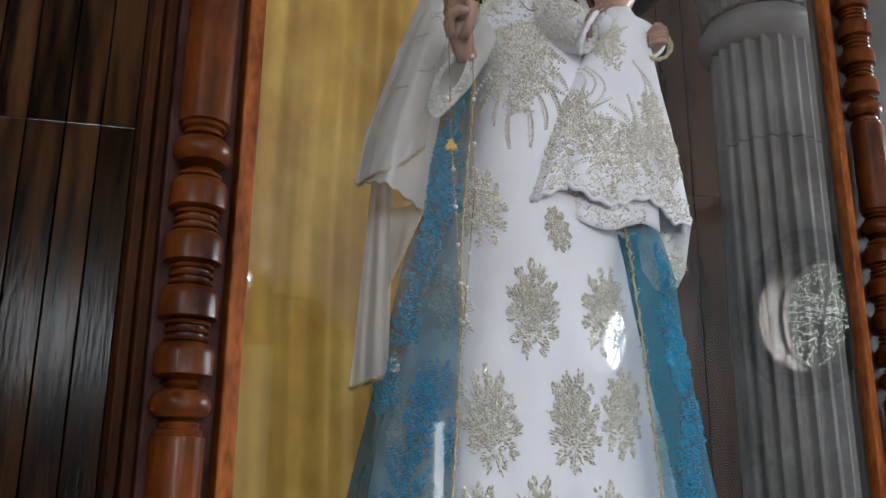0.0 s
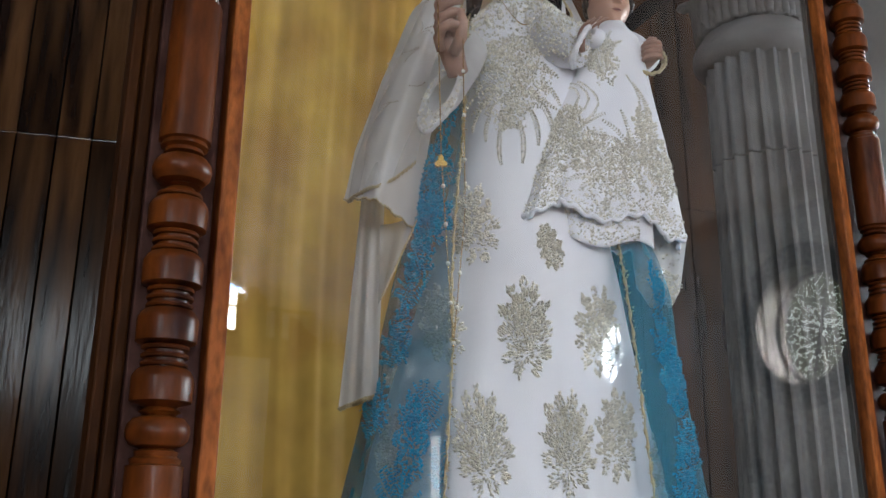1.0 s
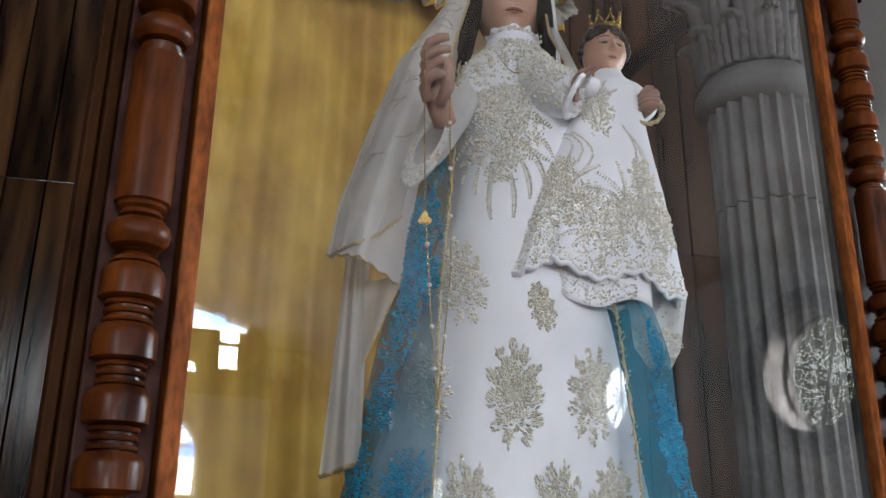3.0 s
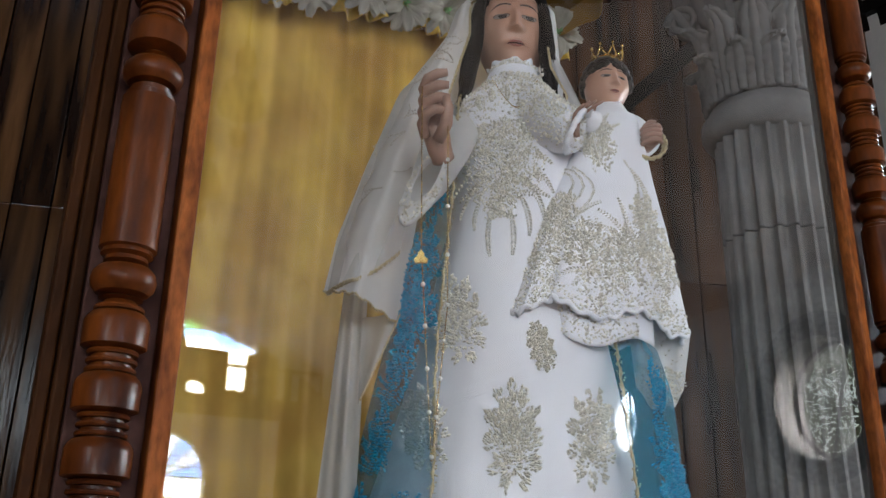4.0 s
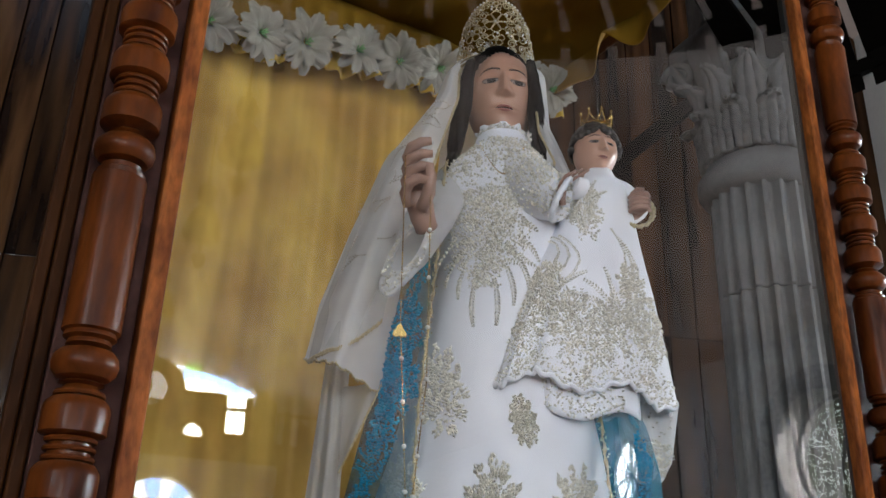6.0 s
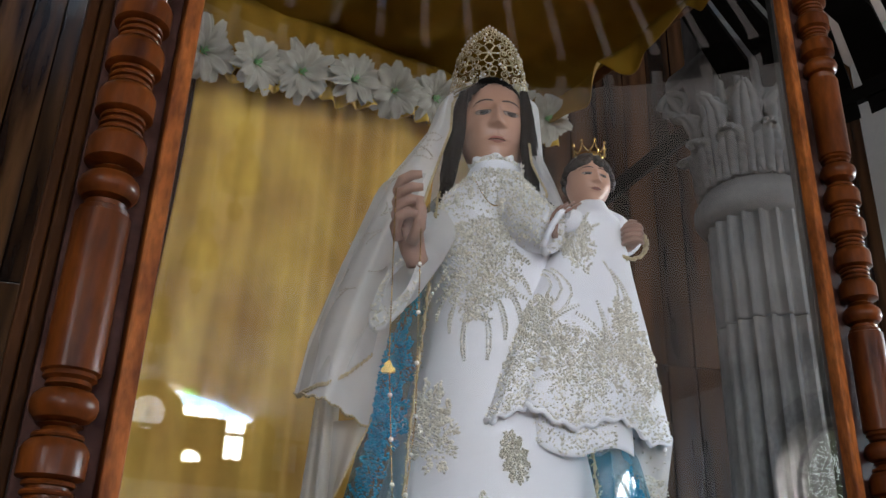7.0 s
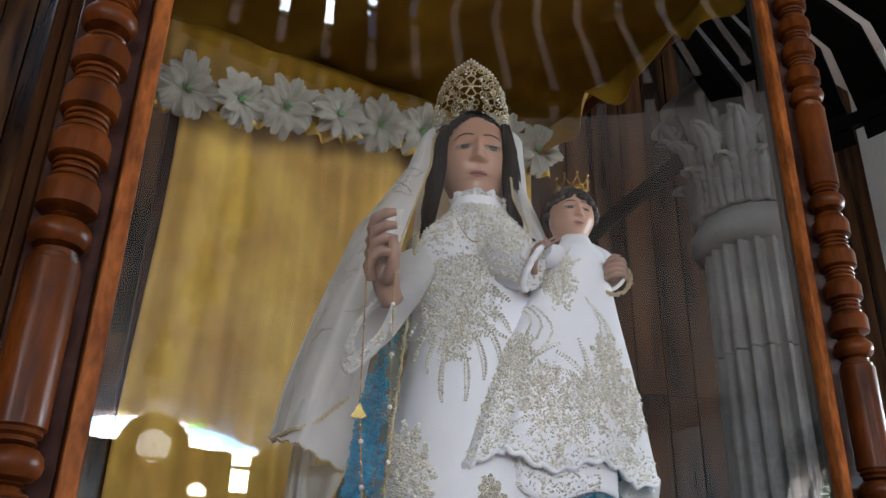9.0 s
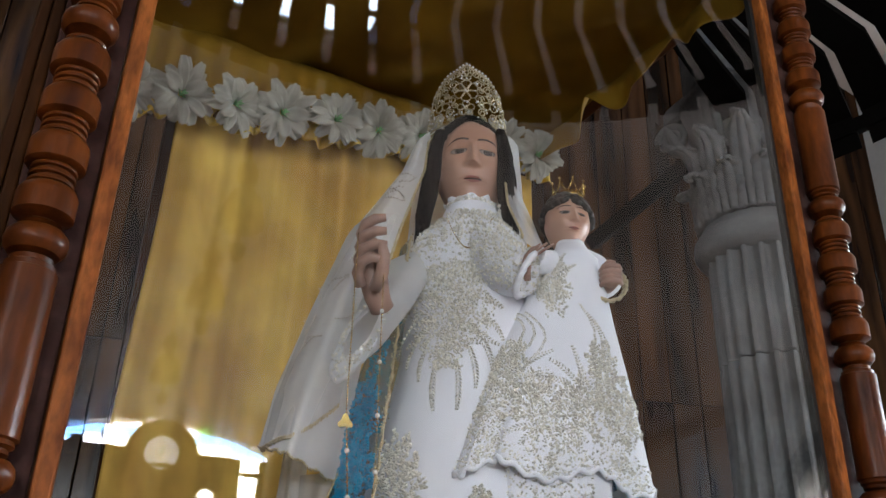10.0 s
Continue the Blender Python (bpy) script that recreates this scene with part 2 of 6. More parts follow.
def part(name, bm, mats, parent=None, label="", smooth=True, m=None):
    ob = new(name, mesh_of(name, bm, mats, smooth))
    if m is not None:
        ob.matrix_world = m
    if parent is not None:
        ob.parent = parent
        ob.matrix_parent_inverse = Matrix.Identity(4)
    if label:
        tagged(ob, label)
    return ob


def thing(name, label, category, group="", kind="", m=None):
    ob = new(name)
    ob.empty_display_size = 0.1
    if m is not None:
        ob.matrix_world = m
    return tagged(ob, label, category, group, kind)


def box(bm, lo, hi, bevel=0.0, m=None, mat=0):
    v = [bm.verts.new((x, y, z)) for z in (lo[2], hi[2]) for y in (lo[1], hi[1]) for x in (lo[0], hi[0])]
    fs = [bm.faces.new([v[i] for i in q]) for q in ((0, 2, 3, 1), (4, 5, 7, 6), (0, 1, 5, 4), (2, 6, 7, 3), (0, 4, 6, 2), (1, 3, 7, 5))]
    for f in fs:
        f.material_index = mat
    if bevel:
        es = {e for f in fs for e in f.edges}
        r = bmesh.ops.bevel(bm, geom=list(es), offset=bevel, segments=2, affect="EDGES", profile=0.5)
        v = list({w for f in r["faces"] for w in f.verts} | {w for w in v if w.is_valid})
    if m is not None:
        bmesh.ops.transform(bm, matrix=m, verts=v)
    return v


def boxed(lo, hi, bevel=0.0):
    bm = bmesh.new()
    box(bm, lo, hi, bevel)
    return bm


def rings(bm, loops, closed=True, cap0=False, cap1=False, mat=0):
    """Skins a run of point loops."""
    vs = [[bm.verts.new(p) for p in loop] for loop in loops]
    k = len(vs[0])
    for a, b in zip(vs, vs[1:]):
        for i in range(k if closed else k - 1):
            j = (i + 1) % k
            f = bm.faces.new((a[i], a[j], b[j], b[i]))
            f.material_index = mat
    if cap0:
        bm.faces.new(vs[0][::-1]).material_index = mat
    if cap1:
        bm.faces.new(vs[-1]).material_index = mat
    return vs


def lathe(profile, seg=32, m=None, mat=0, bm=None):
    """Turns (radius, z) pairs about z."""
    bm = bm or bmesh.new()
    loops = [[Vector((r * math.cos(2 * math.pi * i / seg), r * math.sin(2 * math.pi * i / seg), z)) for i in range(seg)] for r, z in profile]
    if m is not None:
        loops = [[m @ p for p in lp] for lp in loops]
    rings(bm, loops, True, True, True, mat)
    return bm


def ball(bm, c, r, m=None, seg=12, mat=0):
    """An ellipsoid; r may be three radii."""
    r = r if isinstance(r, (tuple, list)) else (r, r, r)
    mm = Matrix.Translation(c) @ (m or Matrix.Identity(4)) @ Matrix.Diagonal((*r, 1))
    loops = []
    for k in range(1, seg // 2 + 1):
        th = math.pi * k / (seg // 2 + 1)
        loops.append([mm @ Vector((math.sin(th) * math.cos(2 * math.pi * i / seg), math.sin(th) * math.sin(2 * math.pi * i / seg), -math.cos(th))) for i in range(seg)])
    rings(bm, loops, True, True, True, mat)


def tube(bm, pts, r, seg=8, mat=0):
    """A tube along points; r a number or one for each."""
    pts = [Vector(p) for p in pts]
    rs = r if isinstance(r, (list, tuple)) else [r] * len(pts)
    loops = []
    up = Vector((0.13, 0.31, 0.94))
    for i, p in enumerate(pts):
        d = (pts[min(i + 1, len(pts) - 1)] - pts[max(i - 1, 0)]).normalized()
        x = d.cross(up).normalized()
        y = d.cross(x)
        loops.append([p + (x * math.cos(2 * math.pi * k / seg) + y * math.sin(2 * math.pi * k / seg)) * rs[i] for k in range(seg)])
    rings(bm, loops, True, True, True, mat)


def lerp(table, z):
    """Linear look-up of rows (z, values...) in rising z, eased."""
    if z <= table[0][0]:
        return table[0][1:]
    for a, b in zip(table, table[1:]):
        if z <= b[0]:
            f = (z - a[0]) / (b[0] - a[0])
            return tuple(p + (q - p) * f for p, q in zip(a[1:], b[1:]))
    return table[-1][1:]


def grid_sheet(bm, fn, nu, nv, mat=0):
    """A sheet of fn(u, v), u and v from 0 to 1."""
    rings(bm, [[Vector(fn(i / nu, j / nv)) for i in range(nu + 1)] for j in range(nv + 1)], False, mat=mat)


def solid(ob, t, offset=0.0):
    s = ob.modifiers.new("thickness", "SOLIDIFY")
    s.thickness, s.offset = t, offset
    return ob


# ---- the room ----
CASE_YAW = math.atan2(0.5226, 0.8526)
CASE = Matrix.Translation((-0.235, 0.634, 0)) @ Matrix.Rotation(CASE_YAW, 4, "Z")
WALL_YAW = math.atan2(0.25, 1.0)
WALL = Matrix.Translation((-1.4, 2.605, 0)) @ Matrix.Rotation(WALL_YAW, 4, "Z")

A0, A1, B0, B1 = -6.0, 10.7, -3.0, 4.8


def arch_profile(n=24):
    """The vault's section: (b, z), a segment of a circle between two flat strips."""
    c, top, r, spring = 1.4, 4.8, 4.0, 3.4
    half = math.sqrt(r * r - (r - (top - spring)) ** 2)
    pts = []
    for i in range(n + 1):
        b = c - half + 2 * half * i / n
        pts.append((b, top - r + math.sqrt(r * r - (b - c) ** 2)))
    return pts


# roof lights in the vault: a from, to, b from, to
ROOF_LIGHTS = ((1.45, 2.35, 0.4, 1.6), (-2.35, -1.6, -0.6, 0.1))


def build_room():
    floor = boxed((A0, B0 - 0.3, -0.1), (A1 + 1.0, B1 + 0.35, 0.0))
    tagged(part("floor", floor, FLOOR_TILE, None, "terracotta tile floor of the church", False, NAVE), category="floor", kind="structure")
    far = boxed((-60, -60, -0.4), (60, 60, -0.12))
    tagged(part("ground", far, LEAF, None, "green ground outside the church", False), category="ground", kind="structure")
    # vault with flat strips at both sides
    prof = [(B0 - 0.3, 3.4)] + arch_profile() + [(B1 + 0.3, 3.4)]
    bm = bmesh.new()
    cuts = [A0, ROOF_LIGHTS[1][0], ROOF_LIGHTS[1][1], ROOF_LIGHTS[0][0], ROOF_LIGHTS[0][1], A1 + 0.9]
    for a0, a1 in zip(cuts, cuts[1:]):
        for (b0, z0), (b1, z1) in zip(prof, prof[1:]):
            if any(p[0] == a0 and p[2] < (b0 + b1) / 2 < p[3] for p in ROOF_LIGHTS):
                continue
            for up in (0.0, 0.15):
                bm.faces.new([bm.verts.new(p) for p in ((a0, b0, z0 + up), (a1, b0, z0 + up), (a1, b1, z1 + up), (a0, b1, z1 + up))])
    bmesh.ops.remove_doubles(bm, verts=bm.verts, dist=0.0005)
    for k, (a0, a1, b0, b1) in enumerate(ROOF_LIGHTS):
        w = thing("window_%d" % (k + 9), "roof light with dark glazing bars in the vault", "window", "roof lights", "structure", NAVE @ Matrix.Translation(((a0 + a1) / 2, (b0 + b1) / 2, 4.86)))
        wa, wb = (a1 - a0) / 2 + 0.05, (b1 - b0) / 2 + 0.12
        for i in range(4):
            x = -wa + 2 * wa * (i + 0.5) / 4
            part("glazing_bar", boxed((x - 0.014, -wb, -0.012), (x + 0.014, wb, 0.012)), IRON, w, "", False)
        for y in (-wb / 3, wb / 3):
            part("cross_bar", boxed((-wa, y - 0.012, -0.03), (wa, y + 0.012, -0.013)), IRON, w, "", False)
    ob = part("ceiling", bm, VAULT_PAINT, None, "grey plastered barrel vault over the nave", True, NAVE)
    tagged(ob, category="ceiling", kind="structure")
    # unseen camera-side wall of the nave with three tall window openings, coloured dark
    bm = bmesh.new()
    # the far two openings are additions, for the lamps behind them
    cut = [A0, 1.8, 3.2, 6.9, 7.9, 8.9, 9.9, A1 + 0.9]
    for k in range(7):
        if k % 2:
            box(bm, (cut[k], B0 - 0.3, 0), (cut[k + 1], B0, 2.5 if k == 1 else 1.6))
            box(bm, (cut[k], B0 - 0.3, 3.3), (cut[k + 1], B0, 3.4))
        else:
            box(bm, (cut[k], B0 - 0.3, 0), (cut[k + 1], B0, 3.4))
    tagged(part("wall_west", bm, WEST_PLASTER, None, "unseen nave wall coloured dark, with tall windows", False, NAVE), category="wall", kind="structure")


def wall_with_round_holes(holes, lo, hi, b0, b1, n=36):
    """A wall in the plane of b, with round openings of radius r at (a, z)."""
    bm = bmesh.new()
    cuts = [lo[0]] + [(p[0] + q[0]) / 2 for p, q in zip(holes, holes[1:])] + [hi[0]]
    for (ca, cz, r), l0, l1 in zip(holes, cuts, cuts[1:]):
        def edge(t):
            dx, dz = math.cos(t), math.sin(t)
            k = 1e9
            if dx:
                k = min(k, ((l1 if dx > 0 else l0) - ca) / dx)
            if dz:
                k = min(k, ((hi[1] if dz > 0 else lo[1]) - cz) / dz)
            return ca + dx * k, cz + dz * k
        angs = sorted({2 * math.pi * i / n for i in range(n)} | {math.atan2(z - cz, x - ca) % (2 * math.pi) for x in (l0, l1) for z in (lo[1], hi[1])})
        inner = [(ca + r * math.cos(t), cz + r * math.sin(t)) for t in angs]
        outer = [edge(t) for t in angs]
        rings(bm, [[Vector((x, b0, z)) for x, z in outer], [Vector((x, b0, z)) for x, z in inner],
                   [Vector((x, b1, z)) for x, z in inner], [Vector((x, b1, z)) for x, z in outer]])
    return bm


# the first opening is an unseen addition for light from the right
OCULI = ((0.36, 2.58, 0.40), (2.64, 2.58, 0.40), (4.92, 2.74, 0.31), (9.28, 3.23, 0.17), (9.97, 3.17, 0.17))


def build_far_wall():
    bm = wall_with_round_holes(OCULI, (A0, 0.0), (A1 + 0.9, 3.5), B1, B1 + 0.28)
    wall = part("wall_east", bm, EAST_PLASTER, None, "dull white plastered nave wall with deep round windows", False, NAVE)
    tagged(wall, category="wall", kind="structure")
    for k, (a, z, r) in enumerate(OCULI):
        leafy = k == 1
        w = thing("window_%d" % (k + 1), "round window with thin spokes in a deep white reveal", "window", "round windows", "structure", NAVE @ Matrix.Translation((a, B1 + (0.20 if leafy else 0.17), z)))
        bm = bmesh.new()
        for i in range(4 if leafy else 10):
            t = math.pi * 2 * i / (4 if leafy else 10) + 0.3
            box(bm, (0.0, -0.008, -0.006), (r, 0.008, 0.006), 0, Matrix.Rotation(-t, 4, "Y"))
        part("spokes", bm, IRON, w, "", False)
        bm = bmesh.new()
        tube(bm, [(r * 0.985 * math.cos(i * math.pi / 16), 0, r * 0.985 * math.sin(i * math.pi / 16)) for i in range(33)], 0.014)
        part("rim", bm, IRON, w)
        if not leafy:
            bm = bmesh.new()
            tube(bm, [(r * 0.3 * math.cos(i * math.pi / 12), 0, r * 0.3 * math.sin(i * math.pi / 12)) for i in range(25)], 0.006)
            part("hub_ring", bm, IRON, w)
        if leafy:
            bm = bmesh.new()
            loops = []
            for rr in (r * 1.02, r * 1.42):
                loops.append([Vector((rr * math.cos(2 * math.pi * i / 48), -0.206, rr * math.sin(2 * math.pi * i / 48))) for i in range(48)])
            rings(bm, loops)
            part("painted_band", bm, DARK_RING, w, "dark grey painted band round the opening")
            bm = bmesh.new()
            rng = random.Random(5)
            for i in range(30000):
                t, q = rng.uniform(0, 6.283), math.sqrt(rng.random()) * 1.7
                if noise.noise((q * math.cos(t) * 3.2, q * math.sin(t) * 3.2, 2.0)) > 0.22:
                    continue
                c = Vector((0.7 + q * math.cos(t), 1.0 + rng.uniform(-0.4, 0.8), 0.25 + q * math.sin(t)))
                d = Vector((rng.uniform(-1, 1), rng.uniform(-1, 1), rng.uniform(-1, 1))).normalized() * 0.026
                e = d.cross(Vector((rng.uniform(-1, 1), rng.uniform(-1, 1), rng.uniform(-1, 1)))).normalized() * 0.012
                bm.faces.new([bm.verts.new(p) for p in (c - d, c + e, c + d, c - e)])
            leaves = part("tree_foliage", bm, LEAF, None, "", False, NAVE @ Matrix.Translation((a, B1 + 0.25, z)))
            tagged(leaves, "green tree foliage outside the round window", "foliage", kind="stuff")
    # narrow doorway with a stained fanlight, far down the nave
    d = thing("door_1", "narrow open doorway with a blue stained fanlight", "doorway", kind="structure", m=NAVE @ Matrix.Translation((8.38, B1 - 0.03, 0)))
    for x in (-0.19, 0.16):
        part("jamb", boxed((x, -0.02, 0.0), (x + 0.03, 0.028, 2.62), 0.004), PLASTER, d, "", False)
    part("transom", boxed((-0.159, -0.02, 2.28), (0.159, 0.028, 2.31), 0.003), PLASTER, d, "", False)
    for i in range(4):
        for j in range(3):
            x0, z0 = -0.155 + 0.078 * i, 2.315 + 0.1 * j
            bm = bmesh.new()
            bm.faces.new([bm.verts.new(p) for p in ((x0, 0.0, z0), (x0 + 0.072, 0.0, z0), (x0 + 0.072, 0.0, z0 + 0.094), (x0, 0.0, z0 + 0.094))])
            part("pane", bm, (BLUE_PANE, CLEAR_PANE, AMBER_PANE)[(i * 2 + j) % 3], d, "", False)
    # dark standing cross against the far wall
    c = thing("wall_cross", "dark wooden cross on the plastered wall", "cross", m=NAVE @ Matrix.Translation((3.11, B1 - 0.03, 1.52)))
    part("upright", boxed((-0.025, -0.012, -0.2), (0.025, 0.028, 0.2), 0.004), IRON, c, "", False)
    part("crossbar", boxed((-0.1, -0.016, 0.04), (0.1, 0.024, 0.09), 0.004), IRON, c, "", False)




def build_gallery():
    a = A1
    # end wall under the gallery, with an arched doorway light
    bm = bmesh.new()
    box(bm, (a, B0, 0), (a + 0.25, 1.19, 3.55))
    box(bm, (a, 2.33, 0), (a + 0.25, 3.26, 3.55))
    box(bm, (a, 1.19, 0), (a + 0.25, 2.33, 2.1))
    n = 12
    top = [Vector((a, 1.76 + 0.57 * math.cos(math.pi * i / n), 2.6 + 0.57 * math.sin(math.pi * i / n))) for i in range(n + 1)]
    rings(bm, [[Vector((a, p.y, 3.55)) for p in top], top, [p + Vector((0.25, 0, 0)) for p in top]], False)
    tagged(part("wall_south", bm, PLASTER, None, "white wall under the gallery with an arched window", False, NAVE), category="wall", kind="structure")
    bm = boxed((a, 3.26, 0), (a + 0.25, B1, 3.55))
    tagged(part("wall_south_bay", bm, DIM_OCHRE, None, "ochre wall bay under the gallery, dimness put in its colour", False, NAVE), category="wall", kind="structure")
    w = thing("window_7", "arched window with blue and clear panes under the gallery", "window", kind="structure", m=NAVE @ Matrix.Translation((a + 0.15, 1.76, 2.6)))
    bm = bmesh.new()
    for i in range(9):
        t = math.pi * i / 8
        box(bm, (-0.012, 0, -0.008), (0.012, 0.57, 0.008), 0, Matrix.Rotation(t, 4, "X"))
    for z in (-0.12, -0.28, 0.13, 0.27):
        box(bm, (-0.012, -0.5 if z > 0.2 else -0.56, z), (0.012, 0.5 if z > 0.2 else 0.56, z + 0.016))
    part("glazing_bars", bm, IRON, w, "", False)
    for i in range(8):
        bm = bmesh.new()
        pts = [Vector((0, 0, 0))] + [Vector((0, 0.56 * math.cos(math.pi * (i + k / 4) / 8), 0.56 * math.sin(math.pi * (i + k / 4) / 8))) for k in range(5)]
        bm.faces.new([bm.verts.new(p) for p in pts])
        part("pane", bm, (BLUE_PANE, CLEAR_PANE)[i % 2], w, "", False)
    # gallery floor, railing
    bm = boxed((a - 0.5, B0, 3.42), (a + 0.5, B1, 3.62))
    tagged(part("gallery_floor", bm, DIM_OCHRE, None, "ochre edge of the choir gallery floor, dimness put in its colour", False, NAVE), category="gallery", kind="structure")
    rail = thing("gallery_railing", "dark iron railing along the choir gallery", "railing", kind="", m=NAVE @ Matrix.Translation((a - 0.4, 0, 3.62)))
    bm = bmesh.new()
    box(bm, (-0.02, B0, 0.40), (0.02, B1, 0.44))
    part("handrail", bm, IRON, rail, "", False)
    me = mesh_of("baluster", boxed((-0.01, -0.008, 0.0), (0.01, 0.008, 0.41)), IRON, False)
    for i in range(52):
        o = new("baluster", me)
        o.parent = rail
        o.location = (0, B0 + 0.15 + i * 0.149, 0)
    # arched ochre clock panel standing at the gallery front
    c = thing("clock_panel", "ochre arched panel with a white round dial at the gallery", "clock", m=NAVE @ Matrix.Translation((a - 0.15, 1.42, 3.62)))
    bm = bmesh.new()
    out = [(-0.46, 0.0), (-0.46, 0.62)] + [(0.46 * math.cos(math.pi * (1 - i / 16)), 0.62 + 0.46 * math.sin(math.pi * i / 16)) for i in range(1, 16)] + [(0.46, 0.62), (0.46, 0.0)]
    rings(bm, [[Vector((x, y, z)) for y, z in out] for x in (0.0, 0.1)], True, True, True)
    part("panel", bm, DIM_OCHRE, c, "", False)
    turn = Matrix.Translation((-0.002, 0, 0.64)) @ Matrix.Rotation(radians(-90), 4, "Y")
    part("dial", lathe([(0.22, 0.0), (0.21, 0.03), (0.195, 0.035)], 32, turn), CLOCK_FACE, c, "white round dial with an added glow")
    mark = mesh_of("hour_mark", boxed((-0.05, -0.012, 0.145), (-0.04, 0.012, 0.182)), IRON, False)
    for i in range(12):
        o = new("hour_mark", mark)
        o.parent = c
        o.matrix_basis = Matrix.Translation((0, 0, 0.64)) @ Matrix.Rotation(math.pi * i / 6, 4, "X")
    part("centre_plate", boxed((-0.05, -0.022, 0.59), (-0.042, 0.022, 0.69)), IRON, c, "dark centre plate", False)
    # loudspeaker on the gallery
    s = part("loudspeaker", boxed((-0.1, -0.075, -0.09), (0.1, 0.075, 0.09), 0.008), IRON, None, "", False, NAVE @ Matrix.Translation((a - 0.3, 2.87, 4.24)))
    tagged(s, "small black loudspeaker hung over the gallery railing", "loudspeaker")
    s = part("loudspeaker", boxed((-0.1, -0.075, -0.09), (0.1, 0.075, 0.09), 0.008), IRON, None, "", False, NAVE @ Matrix.Translation((a - 0.3, 0.35, 4.23)))
    tagged(s, "small black loudspeaker hung over the gallery railing", "loudspeaker")
    # wall behind the gallery with the segmental stained glass
    ae = a + 0.3
    bm = bmesh.new()
    box(bm, (ae, B0, 3.62), (ae + 0.1, 1.98, 4.39))
    box(bm, (ae, 2.26, 3.62), (ae + 0.1, 2.54, 4.39))
    box(bm, (ae, 1.98, 3.95), (ae + 0.1, 2.26, 4.39))
    box(bm, (ae, 1.98, 3.62), (ae + 0.1, 2.26, 3.67))
    box(bm, (ae, 2.82, 3.62), (ae + 0.1, 3.1, 4.39))
    box(bm, (ae, 2.54, 3.62), (ae + 0.1, 2.82, 3.85))
    hole = [Vector((ae, 2.12 + 0.135 * math.cos(math.pi * i / 12), 3.81 + 0.135 * math.sin(math.pi * i / 12))) for i in range(24)]
    edge = [Vector((ae, 2.12 + 0.14 * max(-1, min(1, 1.42 * math.cos(math.pi * i / 12))), 3.81 + 0.14 * max(-1, min(1, 1.42 * math.sin(math.pi * i / 12))))) for i in range(24)]
    rings(bm, [edge, hole, [p + Vector((0.1, 0, 0)) for p in hole]])
    box(bm, (ae, 3.1, 3.62), (ae + 0.1, B1, 4.8))
    box(bm, (ae, B0, 3.62), (ae + 0.1, -0.3, 4.8))
    tagged(part("wall_gallery", bm, GALLERY_WALL, None, "dim ochre wall behind the choir gallery", False, NAVE), category="wall", kind="structure")
    g = thing("window_8", "wide segmental stained glass window with blue rays and green leaves", "window", kind="structure", m=NAVE @ Matrix.Translation((ae, 1.4, 4.4)))
    bm = bmesh.new()
    cols = 14
    for i in range(cols + 1):
        y = -1.7 + 3.4 * i / cols
        box(bm, (-0.012, y - 0.008, 0), (0.012, y + 0.008, 0.7))
    for z in (0.12, 0.26, 0.4):
        box(bm, (-0.012, -1.7, z), (0.012, 1.7, z + 0.012))
    part("glazing_bars", bm, IRON, g, "", False)
    rng = random.Random(3)
    for i in range(cols):
        for j, (z0, z1) in enumerate(((0.0, 0.12), (0.13, 0.26), (0.27, 0.40), (0.41, 0.68))):
            y0 = -1.7 + 3.4 * i / cols + 0.008
            bm = bmesh.new()
            bm.faces.new([bm.verts.new(p) for p in ((0, y0, z0), (0, y0 + 3.4 / cols - 0.016, z0), (0, y0 + 3.4 / cols - 0.016, z1), (0, y0, z1))])
            m = (BLUE_PANE if rng.random() < 0.6 else CLEAR_PANE) if j < 2 else (GREEN_PANE if rng.random() < 0.35 else CLEAR_PANE)
            part("pane", bm, m, g, "", False)
    st = thing("wooden_stand", "dark wooden stand on the choir gallery floor", "stand", m=NAVE @ Matrix.Translation((a - 0.25, 2.93, 3.62)))
    part("body", boxed((-0.1, -0.12, 0.0), (0.1, 0.12, 0.46), 0.01), DIM_OCHRE, st, "", False)
    part("top", boxed((-0.12, -0.14, 0.461), (0.12, 0.14, 0.49), 0.006), DIM_OCHRE, st, "", False)
    for y in (3.2, 3.42):
        tagged(part("trim", boxed((a - 0.2, y - 0.05, 3.62), (a - 0.1, y + 0.05, 4.75), 0.01), PLASTER, None, "white pilaster beside the choir gallery", False, NAVE), category="pilaster", kind="structure")


def build_chandeliers():
    prof = [(0.005, 0.62), (0.012, 0.5), (0.02, 0.46), (0.055, 0.44), (0.075, 0.38), (0.06, 0.31), (0.03, 0.27), (0.06, 0.25), (0.10, 0.2), (0.13, 0.11), (0.15, 0.02), (0.15, -0.01),
            (0.06, -0.03), (0.012, -0.06), (0.01, -0.14), (0.05, -0.16), (0.055, -0.2), (0.03, -0.25), (0.005, -0.27)]
    for p, s in ((Vector((2.45, -1.72, 3.85)), 0.86), (Vector((3.22, -2.72, 3.86)), 0.86), (Vector((4.3, -4.2, 3.85)), 0.85)):
        t = thing("pendant_lamp", "dark bronze bell-shaped lamp hanging from the vault", "lamp", "vault lamps", m=Matrix.Translation(p))
        part("shade", lathe([(r * s, z * s) for r, z in prof], 20), IRON, t)
        part("rod", lathe([(0.006, 0.6 * s), (0.006, 4.72 - p.z)], 8), IRON, t)


# ---- plank wall behind the case ----


